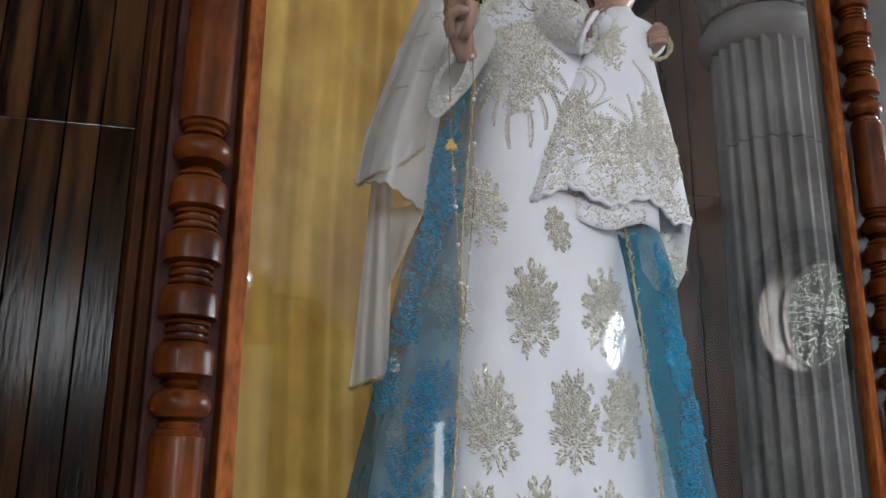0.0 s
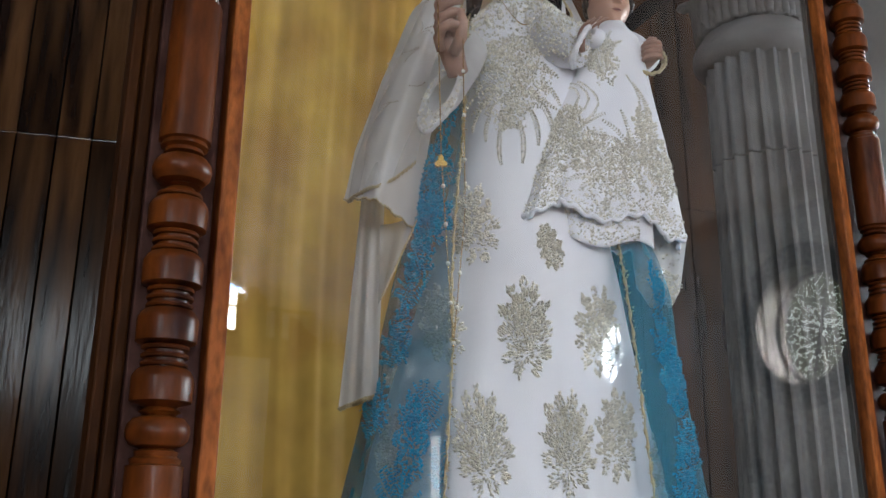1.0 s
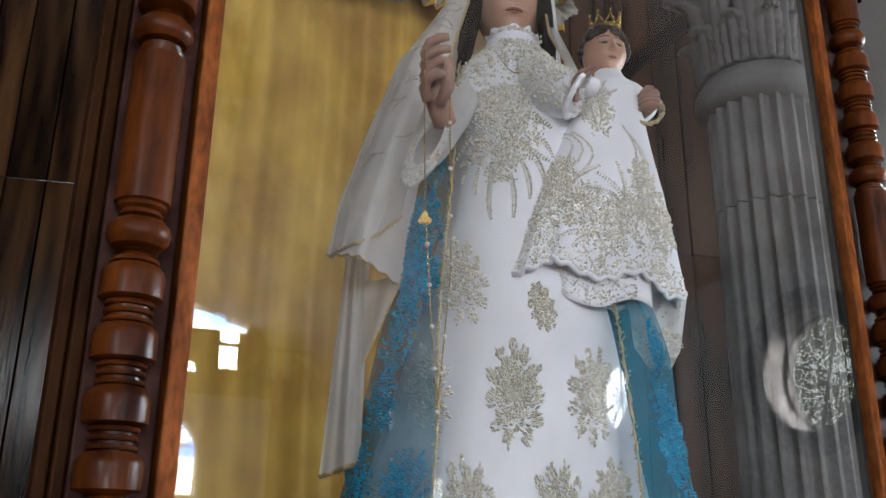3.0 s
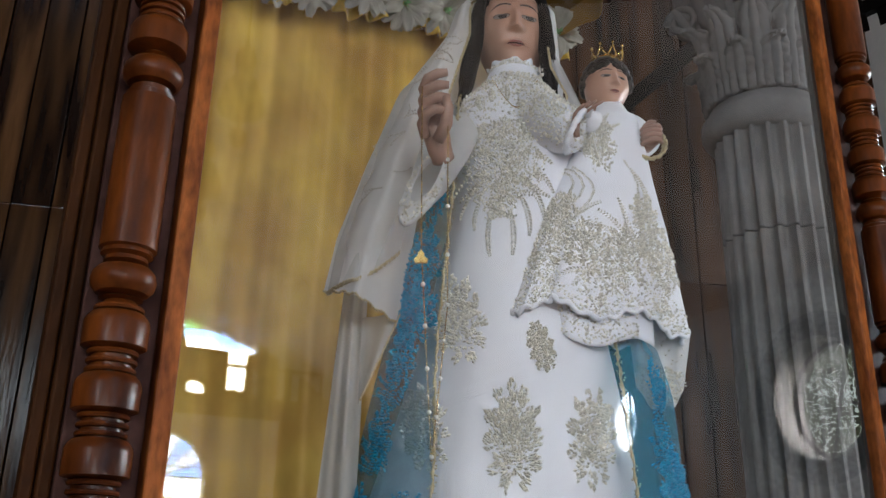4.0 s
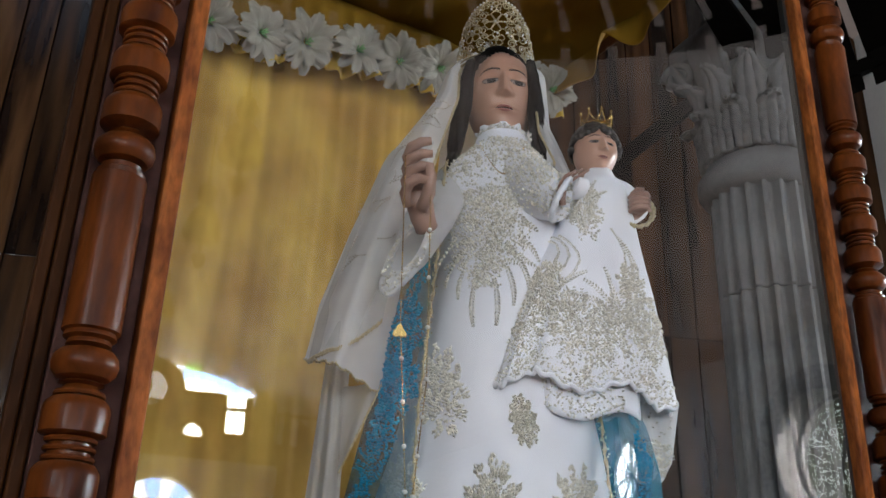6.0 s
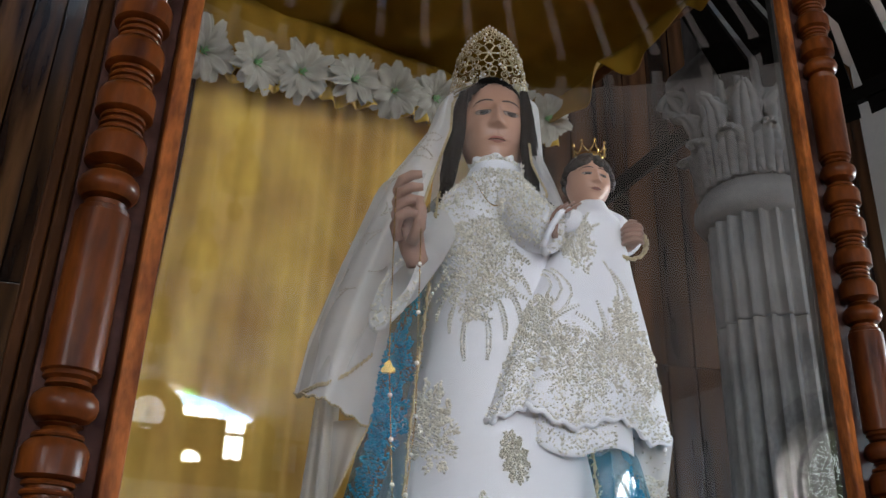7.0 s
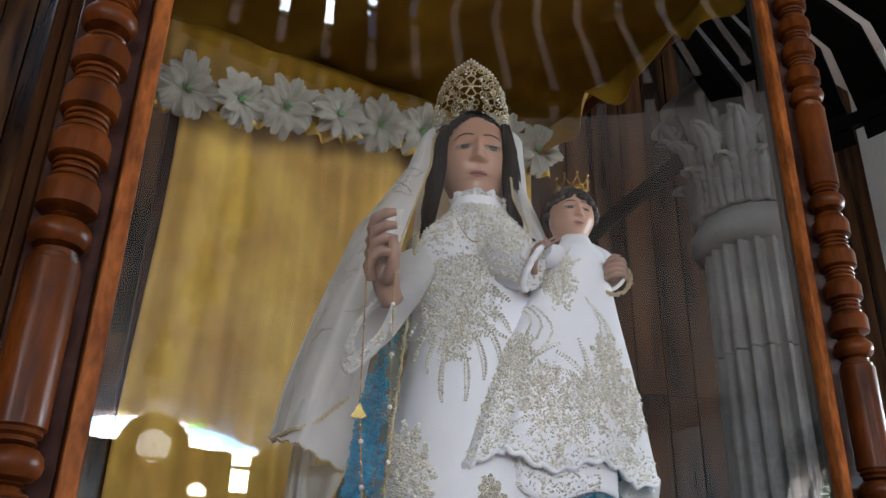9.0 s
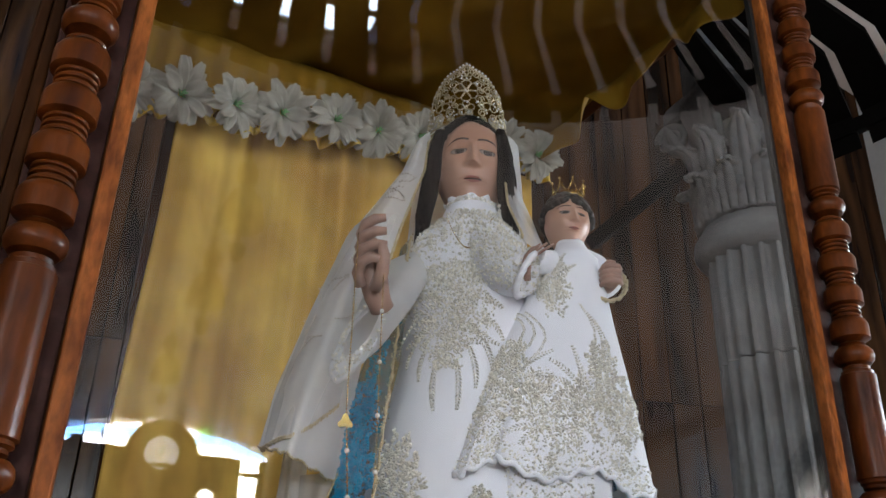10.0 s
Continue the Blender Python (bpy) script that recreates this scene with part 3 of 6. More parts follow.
def build_plank_wall():
    bm = boxed((-4.2, 0.02, 0.0), (3.48, 0.25, 4.9))
    wall = part("wall_north", bm, JOINT_DARK, None, "wall clad with dark varnished vertical planks", False, WALL)
    tagged(wall, category="wall", kind="structure")
    rng = random.Random(11)
    w, gap = 0.112, 0.006
    rows = [(0.0, 0.62), (0.62, 2.608), (2.608, 4.6)]
    cache = {}
    x = -2.62
    i = 0
    while x < 3.42:
        for k, (z0, z1) in enumerate(rows):
            if x > 0.9:
                z0, z1 = (z0 - 0.065 if k else z0), (z1 - 0.065 if k < 2 else z1)
            h = z1 - z0 - 0.003
            ww = w + (0.012 if i % 3 == 0 else 0.0)
            key = (round(h, 3), round(ww, 3))
            if key not in cache:
                b = boxed((0, -0.018, 0), (ww, 0.019, h), 0.0015)
                cache[key] = mesh_of("plank", b, PLANK_WOOD, False)
            o = new("plank", cache[key])
            o.parent = wall
            o.location = (x, rng.uniform(-0.003, 0.003), z0)
        x += ww + gap
        i += 1
    # white pier closing the corner beside the planks
    bm = boxed((3.45, -0.3, 0.0), (6.2, 0.25, 4.9))
    tagged(part("wall_corner", bm, PLASTER, None, "white plastered wall beside the plank cladding", False, WALL), category="wall", kind="structure")


# ---- stone column ----


def build_column():
    cx, cy = 1.14, 2.6
    col = thing("stone_column", "grey fluted stone column with a leafy carved capital", "column", m=Matrix.Translation((cx, cy, 0)))
    r, zt = 0.178, 2.86
    nf = 20
    for z0, z1 in ((0.3, 1.3), (1.304, 2.49), (2.494, zt)):
        bm = bmesh.new()
        loops = []
        for z in (z0, z0 + 0.004, z1 - 0.004, z1):
            loop = []
            for i in range(nf * 8):
                t = 2 * math.pi * i / (nf * 8)
                f = (i % 8) / 8.0
                d = 0.0 if f < 0.22 else 0.024 * math.sin(math.pi * (f - 0.22) / 0.78)
                rr = r * (1.0 - 0.03 * z / 3) - d - (0.004 if z in (z0, z1) else 0)
                loop.append(Vector((rr * math.cos(t), rr * math.sin(t), z)))
            loops.append(loop)
        rings(bm, loops, True, True, True)
        part("shaft_drum", bm, STONE, col, "", False)
    part("base", lathe([(0.26, 0.0), (0.26, 0.1), (0.23, 0.13), (0.24, 0.2), (0.2, 0.24), (0.19, 0.3)], 40), STONE, col)
    part("neck_ring", lathe([(0.17, 2.855), (0.2, 2.87), (0.212, 2.89), (0.212, 2.925), (0.2, 2.945), (0.186, 2.955), (0.182, 2.975), (0.165, 2.985)], 48), STONE, col)
    # plain bell with stems, two tiers of separate carved leaves round it
    bm = bmesh.new()
    seg = 192
    def bell(t, z):
        f = (z - 2.98) / 0.52
        return 0.150 + 0.028 * f + 0.13 * max(0, f - 0.6) ** 1.5 + 0.007 * math.cos(t * 24) * (1 - f) + 0.006 * noise.noise((math.cos(t) * 12, math.sin(t) * 12, z * 16))
    rings(bm, [[Vector((bell(2 * math.pi * i / seg, z) * math.cos(2 * math.pi * i / seg), bell(2 * math.pi * i / seg, z) * math.sin(2 * math.pi * i / seg), z)) for i in range(seg)]
               for z in [2.98 + 0.52 * k / 30 for k in range(31)]], True, True, True)
    part("carved_bell", bm, STONE, col, "bell of the capital with carved stems")
    def leaf(h, half, out, seed):
        bm = bmesh.new()
        def fn(u, v):
            x = u * 2 - 1
            lobe = 1 + 0.16 * math.sin(v * 19) * abs(x) ** 2
            w = half * (0.62 + 0.5 * math.sin(math.pi * min(1.0, v * 0.9 + 0.08))) * lobe * (1 - 0.55 * max(0, v - 0.7) / 0.3)
            curl = max(0.0, v - 0.68) / 0.32
            r = 0.168 + 0.02 * v + 0.016 * (1 - x * x) + out * curl ** 1.6 + 0.006 * math.cos(x * 11) + 0.005 * math.sin(v * 38 + abs(x) * 7) * abs(x) + 0.004 * noise.noise((x * 4, v * 9, seed))
            a = x * w / 0.18
            return (r * math.sin(a), -r * math.cos(a), 2.985 + h * v - 0.055 * curl ** 2.4)
        grid_sheet(bm, fn, 22, 34)
        return mesh_of("leaf", bm, STONE)
    for tier, (h, half, out, off) in enumerate(((0.215, 0.054, 0.045, 0.0), (0.375, 0.052, 0.055, 0.5))):
        shape = leaf(h, half, out, tier * 3.0)
        for i in range(10):
            o = new("leaf", shape)
            o.parent = col
            o.matrix_basis = Matrix.Rotation(2 * math.pi * (i + off) / 10, 4, "Z")
            solid(o, 0.014)
    # corner scrolls
    bm = bmesh.new()
    pts, rad = [], []
    for i in range(40):
        t = i / 39
        ang = t * 4.2 * math.pi
        q = 0.062 * (1 - t) + 0.008
        pts.append((0, -q * math.cos(ang), q * math.sin(ang)))
        rad.append(0.017 * (1 - 0.55 * t))
    tube(bm, pts, rad)
    tube(bm, [(0, 0.09, -0.2), (0, 0.05, -0.1), (0, 0.0, 0.0), (0, -0.03, 0.06)], [0.016, 0.018, 0.02, 0.018])
    scroll = mesh_of("scroll", bm, STONE)
    for i in range(4):
        for dx in (-0.03, 0.03):
            o = new("scroll", scroll)
            o.parent = col
            o.matrix_basis = Matrix.Rotation(math.pi / 4 + i * math.pi / 2 + WALL_YAW, 4, "Z") @ Matrix.Translation((dx, -0.245, 3.42)) @ Matrix.Scale(0.85, 4)
    # abacus with hollowed sides
    bm = bmesh.new()
    loops = []
    for z, k in ((3.495, 0.9), (3.51, 1.0), (3.55, 1.0), (3.575, 0.94)):
        loop = []
        for i in range(4):
            for j in range(8):
                f = j / 8
                a0, a1 = math.pi / 4 + i * math.pi / 2, math.pi / 4 + (i + 1) * math.pi / 2
                p = Vector((math.cos(a0), math.sin(a0), 0)).lerp(Vector((math.cos(a1), math.sin(a1), 0)), f) * 0.285 * k
                p *= 1 - 0.2 * math.sin(math.pi * f)
                loop.append(Vector((p.x, p.y, z)))
        loops.append(loop)
    rings(bm, loops, True, True, True)
    bmesh.ops.rotate(bm, verts=bm.verts, matrix=Matrix.Rotation(WALL_YAW, 3, "Z"))
    part("abacus", bm, STONE, col, "", False)
    part("entablature_block", boxed((-0.16, -0.16, 3.575), (0.16, 0.16, 3.9), 0.01), STONE, col, "", False)
    # dark brace between capital and wall
    bm = bmesh.new()
    p0, p1 = Vector((0.62, 2.98, 3.12)), Vector((0.98, 2.62, 3.3))
    tube(bm, [p0, p1], 0.036, 4)
    tagged(part("wall_brace", bm, DARK_BOARD, None, "dark timber brace between wall and column", False), category="brace")


# ---- slatted canopy ----


def build_canopy():
    c = Vector((0.2, 1.25, 0))
    can = thing("slatted_canopy", "half-round canopy of black boards with open gaps", "canopy", m=Matrix.Translation(c))
    n = 36
    a0, a1 = radians(-150), radians(56)
    step = (a1 - a0) / n

    def sect(r, z, t, half):
        d = Vector((math.cos(t), math.sin(t), 0))
        s = Vector((-math.sin(t), math.cos(t), 0))
        sag = max(0.0, min(1.0, t / radians(35)))
        return d * r + s * half + Vector((0, 0, z - 0.2 * sag * sag * (3 - 2 * sag)))
    lift = Vector((0, 0, 0.025))
    for i in range(n):
        t = a0 + (i + 0.5) * step
        bm = bmesh.new()
        loops = []
        for r, z, turn in ((0.5, 3.68, 0.0), (1.40, 3.55, 0.0), (1.68, 3.50, radians(3.2)), (1.70, 3.45, radians(3.2)), (1.715, 3.39, radians(3.2))):
            h = r * step * 0.395
            lo = [sect(r, z, t + turn, -h), sect(r, z, t + turn, h)]
            loops.append([lo[0], lo[1], lo[1] + lift, lo[0] + lift])
        rings(bm, loops, True, True, True)
        part("board", bm, DARK_BOARD, can, "", False)
    for r, z, h, w in ((1.69, 3.445, 0.05, 0.03), (0.95, 3.63, 0.05, 0.05)):
        bm = bmesh.new()
        loops = []
        for i in range(61):
            t = a0 + (a1 - a0) * i / 60
            loops.append([sect(r, z, t, 0), sect(r + w, z, t, 0), sect(r + w, z + h, t, 0), sect(r, z + h, t, 0)])
        rings(bm, loops, True, True, True)
        part("rim_rail", bm, DARK_BOARD, can, "", False)


# ---- display case ----
S0, S1 = 0.012, 1.315      # post centres along the front
GL0, GL1 = 0.082, 1.24     # glass edges
DEEP, ZB, ZT = 1.05, 0.75, 3.08


def post_profile(zc, z0, z1):
    """Turned post: plain shafts between groups of barrels; zc is the middle of one group, 0.54 apart."""
    group = [(-0.182, 0.0295), (-0.180, 0.0255), (-0.175, 0.0268), (-0.172, 0.0215), (-0.167, 0.0228), (-0.164, 0.0155), (-0.161, 0.0265), (-0.155, 0.0318), (-0.147, 0.0335), (-0.139, 0.0318), (-0.133, 0.0265),
             (-0.130, 0.0155), (-0.126, 0.0225), (-0.1215, 0.0155)]
    for q in (-0.096, -0.032, 0.032, 0.096):
        group += [(q - 0.0215, 0.0258), (q - 0.0205, 0.0305), (q - 0.0195, 0.0324), (q + 0.004, 0.0328), (q + 0.0075, 0.0320), (q + 0.012, 0.0296), (q + 0.0155, 0.0262), (q + 0.016, 0.0205)]
        for c in ((0.0202, 0.0292, 0.0382) if q < 0.09 else (0.0202,)):
            group += [(q + c - 0.003, 0.0205), (q + c - 0.0022, 0.0246), (q + c, 0.0256), (q + c + 0.0022, 0.0246), (q + c + 0.003, 0.0205)]
    group += [(0.125, 0.0155), (0.127, 0.0225), (0.130, 0.0155), (0.133, 0.0265), (0.139, 0.0318), (0.147, 0.0335), (0.155, 0.0318), (0.161, 0.0265), (0.164, 0.0155), (0.167, 0.0228), (0.172, 0.0215), (0.175, 0.0268), (0.180, 0.0255), (0.182, 0.0295)]
    prof = [(0.0295, z0)]
    k = math.ceil((z0 + 0.2 - zc) / 0.54)
    while zc + k * 0.54 + 0.2 < z1:
        prof += [(r, zc + k * 0.54 + dz) for dz, r in group]
        k += 1
    return prof + [(0.0295, z1)]


def build_case():
    case = thing("display_case", "tall glazed wooden shrine case with turned posts", "display case", m=CASE)
    for s, zc in ((S0, 1.568), (S1, 2.227)):
        post = part("turned_post", lathe(post_profile(zc, ZB, ZT), 40, Matrix.Translation((s, 0.026, 0))), POST_WOOD, case, "red-brown varnished turned post")
        post.data.set_sharp_from_angle(angle=radians(32))
    for s, g, sign in ((S0, GL0, 1), (S1, GL1, -1)):
        lo, hi = sorted((s - sign * 0.032, g - sign * 0.022))
        part("stile_board", boxed((lo, 0.058, ZB), (hi, 0.08, ZT), 0.002), BACK_WOOD, case, "dusty red-brown board behind the post", False)
        lo, hi = sorted((g - sign * 0.021, g))
        part("glazing_strip", boxed((lo, 0.036, ZB), (hi, 0.075, ZT), 0.003), FRAME_WOOD, case, "orange-brown glazing strip", False)
        if sign < 0:
            part("inner_jamb", boxed((g - 0.014, 0.054, ZB), (g - 0.002, 0.066, ZT), 0.002), JOINT_DARK, case, "dark inner jamb behind the glass", False)
        for q0, q1, f in ((0.033, 0.047, 0.064), (0.048, 0.062, 0.076)):
            lo, hi = sorted((s - sign * q0, s - sign * q1))
            part("outer_moulding", boxed((lo, f, ZB), (hi, 0.11, ZT), 0.003), MOULD_WOOD, case, "stepped brown moulding", False)
    bm2 = bmesh.new()
    bm2.faces.new([bm2.verts.new(p) for p in ((GL0 - 0.004, 0.05, ZB), (GL1 + 0.004, 0.05, ZB), (GL1 + 0.004, 0.05, ZT), (GL0 - 0.004, 0.05, ZT))])
    g = part("front_pane", bm2, GLASS, case, "large clear front glass", False)
    g.visible_shadow = False
    part("back_panel", boxed((0.25, DEEP, ZB), (1.3, DEEP + 0.02, ZT)), MOULD_WOOD, case, "dark wooden back panel", False)
    part("case_base", boxed((-0.06, 0.0, 0.0), (1.4, DEEP + 0.03, ZB), 0.01), MOULD_WOOD, case, "dark wooden base cabinet", False)
    part("case_roof", boxed((-0.06, 0.0, ZT), (1.4, DEEP + 0.03, ZT + 0.12), 0.01), MOULD_WOOD, case, "dark wooden roof board", False)
    # curtain, hanging in soft folds along the back
    bm = bmesh.new()
    def fold(u, v):
        s = 0.255 + 1.05 * u
        z = ZB + 0.03 + (2.9 - ZB) * v
        y = 0.995 + 0.022 * noise.noise((u * 8, v * 0.8, 1.7)) + 0.010 * noise.noise((u * 24, v * 1.3, 4.1)) + 0.002 * noise.noise((u * 70, v * 2, 8.0))
        return (s + 0.01 * math.sin(v * 9) * (1 - u), y, z)
    grid_sheet(bm, fold, 160, 30)
    ob = solid(part("curtain", bm, CURTAIN, None, "", True, CASE), 0.002)
    tagged(ob, "mustard yellow satin curtain hung behind the statue", "curtain")
    # yellow lining under the roof with a scalloped edge
    bm = bmesh.new()
    def lining(u, v):
        s, o = 0.02 + 1.30 * u, 0.09 + 0.92 * v
        return (s, o, 3.045 - 0.02 * math.sin(u * 9) * math.sin(v * 7) - 0.012 * math.sin(u * 30 + v * 4))
    grid_sheet(bm, lining, 60, 40)
    ob = part("canopy_lining", bm, SHADED_YELLOW, None, "", True, CASE)
    tagged(ob, "yellow satin lining gathered under the case roof, coloured as shaded", "drapery")
    bm = bmesh.new()
    def valance(u, v):
        o = 0.10 + 0.88 * u
        drop = (0.05 + 0.075 * abs(math.sin(u * 9 + 0.5)) + 0.012 * math.sin(u * 37)) * v
        return (1.315 + 0.016 * math.sin(u * 26 + 0.6 * v) * (0.3 + v) - 0.03 * v, o, 3.05 - drop)
    grid_sheet(bm, valance, 140, 10)
    ob = solid(part("side_valance", bm, SHADED_YELLOW, None, "", True, CASE), 0.0015)
    tagged(ob, "yellow satin valance with a wavy hem along the side glass, coloured as shaded", "drapery")
    bm = bmesh.new()
    def back_val(u, v):
        s = 0.12 + 1.2 * u
        drop = (0.235 - 0.165 * u + 0.014 * math.sin(u * 33) + 0.010 * math.sin(u * 71) + 0.008 * math.sin(u * 130)) * v
        return (s, 0.965 + 0.016 * math.sin(u * 120 + 2 * math.sin(u * 17)) * v - 0.03 * v, 3.045 - drop - 0.065 * v)
    grid_sheet(bm, back_val, 160, 8)
    ob = solid(part("back_valance", bm, SHADED_YELLOW, None, "", True, CASE), 0.0015)
    tagged(ob, "yellow satin pelmet behind the flower garland, coloured as shaded", "drapery")
    bm = bmesh.new()
    def frill(u, v):
        s = 0.12 + 1.2 * u
        hem = 2.735 + 0.165 * u - 0.012 * math.sin(u * 33) - 0.012 * abs(math.sin(u * 41 + 0.6))
        return (s, 0.925 + 0.014 * math.sin(u * 150 + 2 * math.sin(u * 19)) * (1.1 - v), hem + 0.075 * v)
    grid_sheet(bm, frill, 260, 8)
    ob = solid(part("garland_frill", bm, YELLOW, None, "", True, CASE), 0.0015)
    tagged(ob, "bright yellow satin frill hanging below the flower garland", "drapery")


def build_garland():
    rng = random.Random(7)
    gar = thing("flower_garland", "garland of large white silk flowers with green centres", "garland", m=CASE)
    def petal(w, h):
        bm = bmesh.new()
        def fn(u, v):
            x = (u - 0.5) * 2
            return (x * w * math.sin(math.pi * (0.1 + 0.78 * v ** 1.15)) ** 0.75, h * v, 0.015 * math.sin(v * 2.6) + 0.008 * x * x - 0.006 * math.cos(x * 7))
        grid_sheet(bm, fn, 4, 5)
        return mesh_of("petal", bm, PETAL)
    shapes = [petal(0.0165, 0.072), petal(0.0195, 0.064), petal(0.015, 0.078)]
    bm = bmesh.new()
    for i in range(30):
        t, q = rng.uniform(0, 6.28), rng.uniform(0, 0.013)
        tube(bm, [(0, 0, 0), (q * math.cos(t), q * math.sin(t), 0.022 + rng.uniform(0, 0.01))], [0.0025, 0.0015], 4)
    heart = mesh_of("flower_centre", bm, STAMEN)
    for i in range(10):
        s = 0.13 + 0.126 * i + rng.uniform(-0.008, 0.008)
        z = 2.795 + 0.16 * (s - 0.25) + rng.uniform(-0.01, 0.01)
        fl = new("flower", heart)
        fl.parent = gar
        fl.matrix_basis = Matrix.Translation((s, 0.905, z)) @ Matrix.Rotation(radians(95 + rng.uniform(0, 30)), 4, "X") @ Matrix.Rotation(rng.uniform(-0.4, 0.4), 4, "Y")
        for k in range(20):
            p = new("petal", rng.choice(shapes))
            p.parent = fl
            p.matrix_basis = Matrix.Rotation(2 * math.pi * k / 10 + (0.31 if k > 9 else 0.0) + rng.uniform(-0.15, 0.15), 4, "Z") @ Matrix.Rotation(rng.uniform(-0.12, 0.1) + (0.22 if k > 9 else 0.0), 4, "X") @ Matrix.Translation((0, 0.008, 0.002 * (k % 2)))
            p.scale = (1.0, rng.uniform(0.85, 1.1), 1)


build_room()
build_far_wall()
build_gallery()
build_chandeliers()
build_column()
build_canopy()
build_case()
build_garland()

# ---- statue, its clothes and jewels ----
from mathutils.bvhtree import BVHTree

GOWN_ROWS = [  # z, centre x, half width, front y, half depth
    (0.98, 0.18, 0.335, 1.08, 0.29), (1.2, 0.18, 0.30, 1.115, 0.27), (1.45, 0.178, 0.255, 1.14, 0.235), (1.6, 0.188, 0.218, 1.148, 0.215), (1.75, 0.198, 0.18, 1.158, 0.185),
    (1.9, 0.2, 0.145, 1.172, 0.15), (2.05, 0.208, 0.122, 1.19, 0.125), (2.15, 0.205, 0.112, 1.2, 0.115), (2.25, 0.205, 0.118, 1.235, 0.095), (2.305, 0.205, 0.10, 1.265, 0.08),
    (2.335, 0.205, 0.062, 1.285, 0.065), (2.37, 0.205, 0.05, 1.295, 0.055)]


def gown_loop(z, n=72, puff=0.0):
    cx, hw, fy, hd = lerp(GOWN_ROWS, z)
    fold = 0.010 * max(0.0, min(1.0, (1.75 - z) / 0.6))
    loop = []
    for i in range(n):
        t = 2 * math.pi * i / n
        w = 1 + (fold * math.sin(t * 9 + 0.6 * math.sin(z * 3)) + fold * 0.6 * math.sin(t * 17 + z * 2)) / max(hw, 0.01)
        loop.append(Vector((cx + (hw + puff) * w * math.cos(t), fy + hd + (hd + puff) * w * math.sin(t), z)))
    return loop


def make_tree(bm):
    bm.normal_update()
    return BVHTree.FromBMesh(bm)


def leaf_quad(bm, p, d, nrm, ln, wd, rng, mat=0):
    """A small raised sequined leaf lying on a surface."""
    d = (d - nrm * d.dot(nrm)).normalized()
    s = nrm.cross(d)
    tip = p + d * ln
    mid = p + d * ln * 0.5
    q = nrm * (0.0018 + rng.uniform(0, 0.0012))
    vs = [bm.verts.new(v) for v in (p + q * 0.3, mid + s * wd + q * 0.4, tip + q * 0.5, mid - s * wd + q * 0.4, mid + q * 2.2)]
    for a, b in ((0, 1), (1, 2), (2, 3), (3, 0)):
        bm.faces.new((vs[a], vs[b], vs[4])).material_index = mat


def bead(bm, p, nrm, r, rng, mat=0):
    """One faceted sequin."""
    a = nrm.orthogonal().normalized()
    b = nrm.cross(a)
    tilt = nrm + (a * rng.uniform(-0.6, 0.6) + b * rng.uniform(-0.6, 0.6))
    tilt.normalize()
    a = tilt.orthogonal().normalized() * r
    b = tilt.cross(a)
    c = p + nrm * 0.0022
    bm.faces.new([bm.verts.new(v) for v in (c + a, c + b * 0.9, c - a, c - b * 0.9)]).material_index = mat


def spray(bm, tree, x, z, scale, rng, lean=0.0, branches=7, up=1.0, y0=0.5):
    """A branching embroidered plant: stem, curved side sprigs of small leaves, beads between."""
    def drop(px, pz):
        hit = tree.ray_cast(Vector((px, y0, pz)), Vector((0, 1, 0)))
        return hit[0], (hit[1] if hit[0] else None)
    def run(px, pz, ang, ln, depth):
        steps = max(3, int(ln / 0.005))
        bendy = rng.uniform(0.2, 1.3)
        for i in range(steps):
            f = i / steps
            px += math.cos(ang) * ln / steps
            pz += math.sin(ang) * ln / steps
            ang += bendy / steps * (1 if math.cos(ang) > 0 else -1) * up * (1 if depth else 0.3)
            p, nr = drop(px, pz)
            if p is None:
                continue
            if nr.y > 0:
                nr = -nr
            for sgn in (-1, 1):
                t = ang + sgn * (1.0 + rng.uniform(-0.2, 0.2))
                leaf_quad(bm, p, Vector((math.cos(t), 0, math.sin(t))), nr, (0.009 if depth else 0.007) * scale / 0.06 * 0.6 * rng.uniform(0.6, 1.3), 0.0028 * scale / 0.06 * 0.75, rng)
            if rng.random() < 0.8:
                q = p + Vector((rng.uniform(-1, 1), 0, rng.uniform(-1, 1))) * 0.005
                bead(bm, q, nr, rng.uniform(0.0012, 0.0024), rng)
    base = math.pi / 2 * up + lean
    run(x, z - scale * 0.9 * up, base, scale * 1.9, 0)
    for k in range(branches):
        f = (k + 0.4) / branches
        zz = z + up * scale * (-0.8 + 1.4 * f)
        ln = scale * (0.85 - 0.55 * abs(f - 0.42)) * rng.uniform(0.8, 1.1)
        for sgn in (-1, 1):
            run(x + lean * -0.4 * scale * f, zz, base + sgn * (1.15 - 0.45 * f) + rng.uniform(-0.15, 0.15), ln, 1)


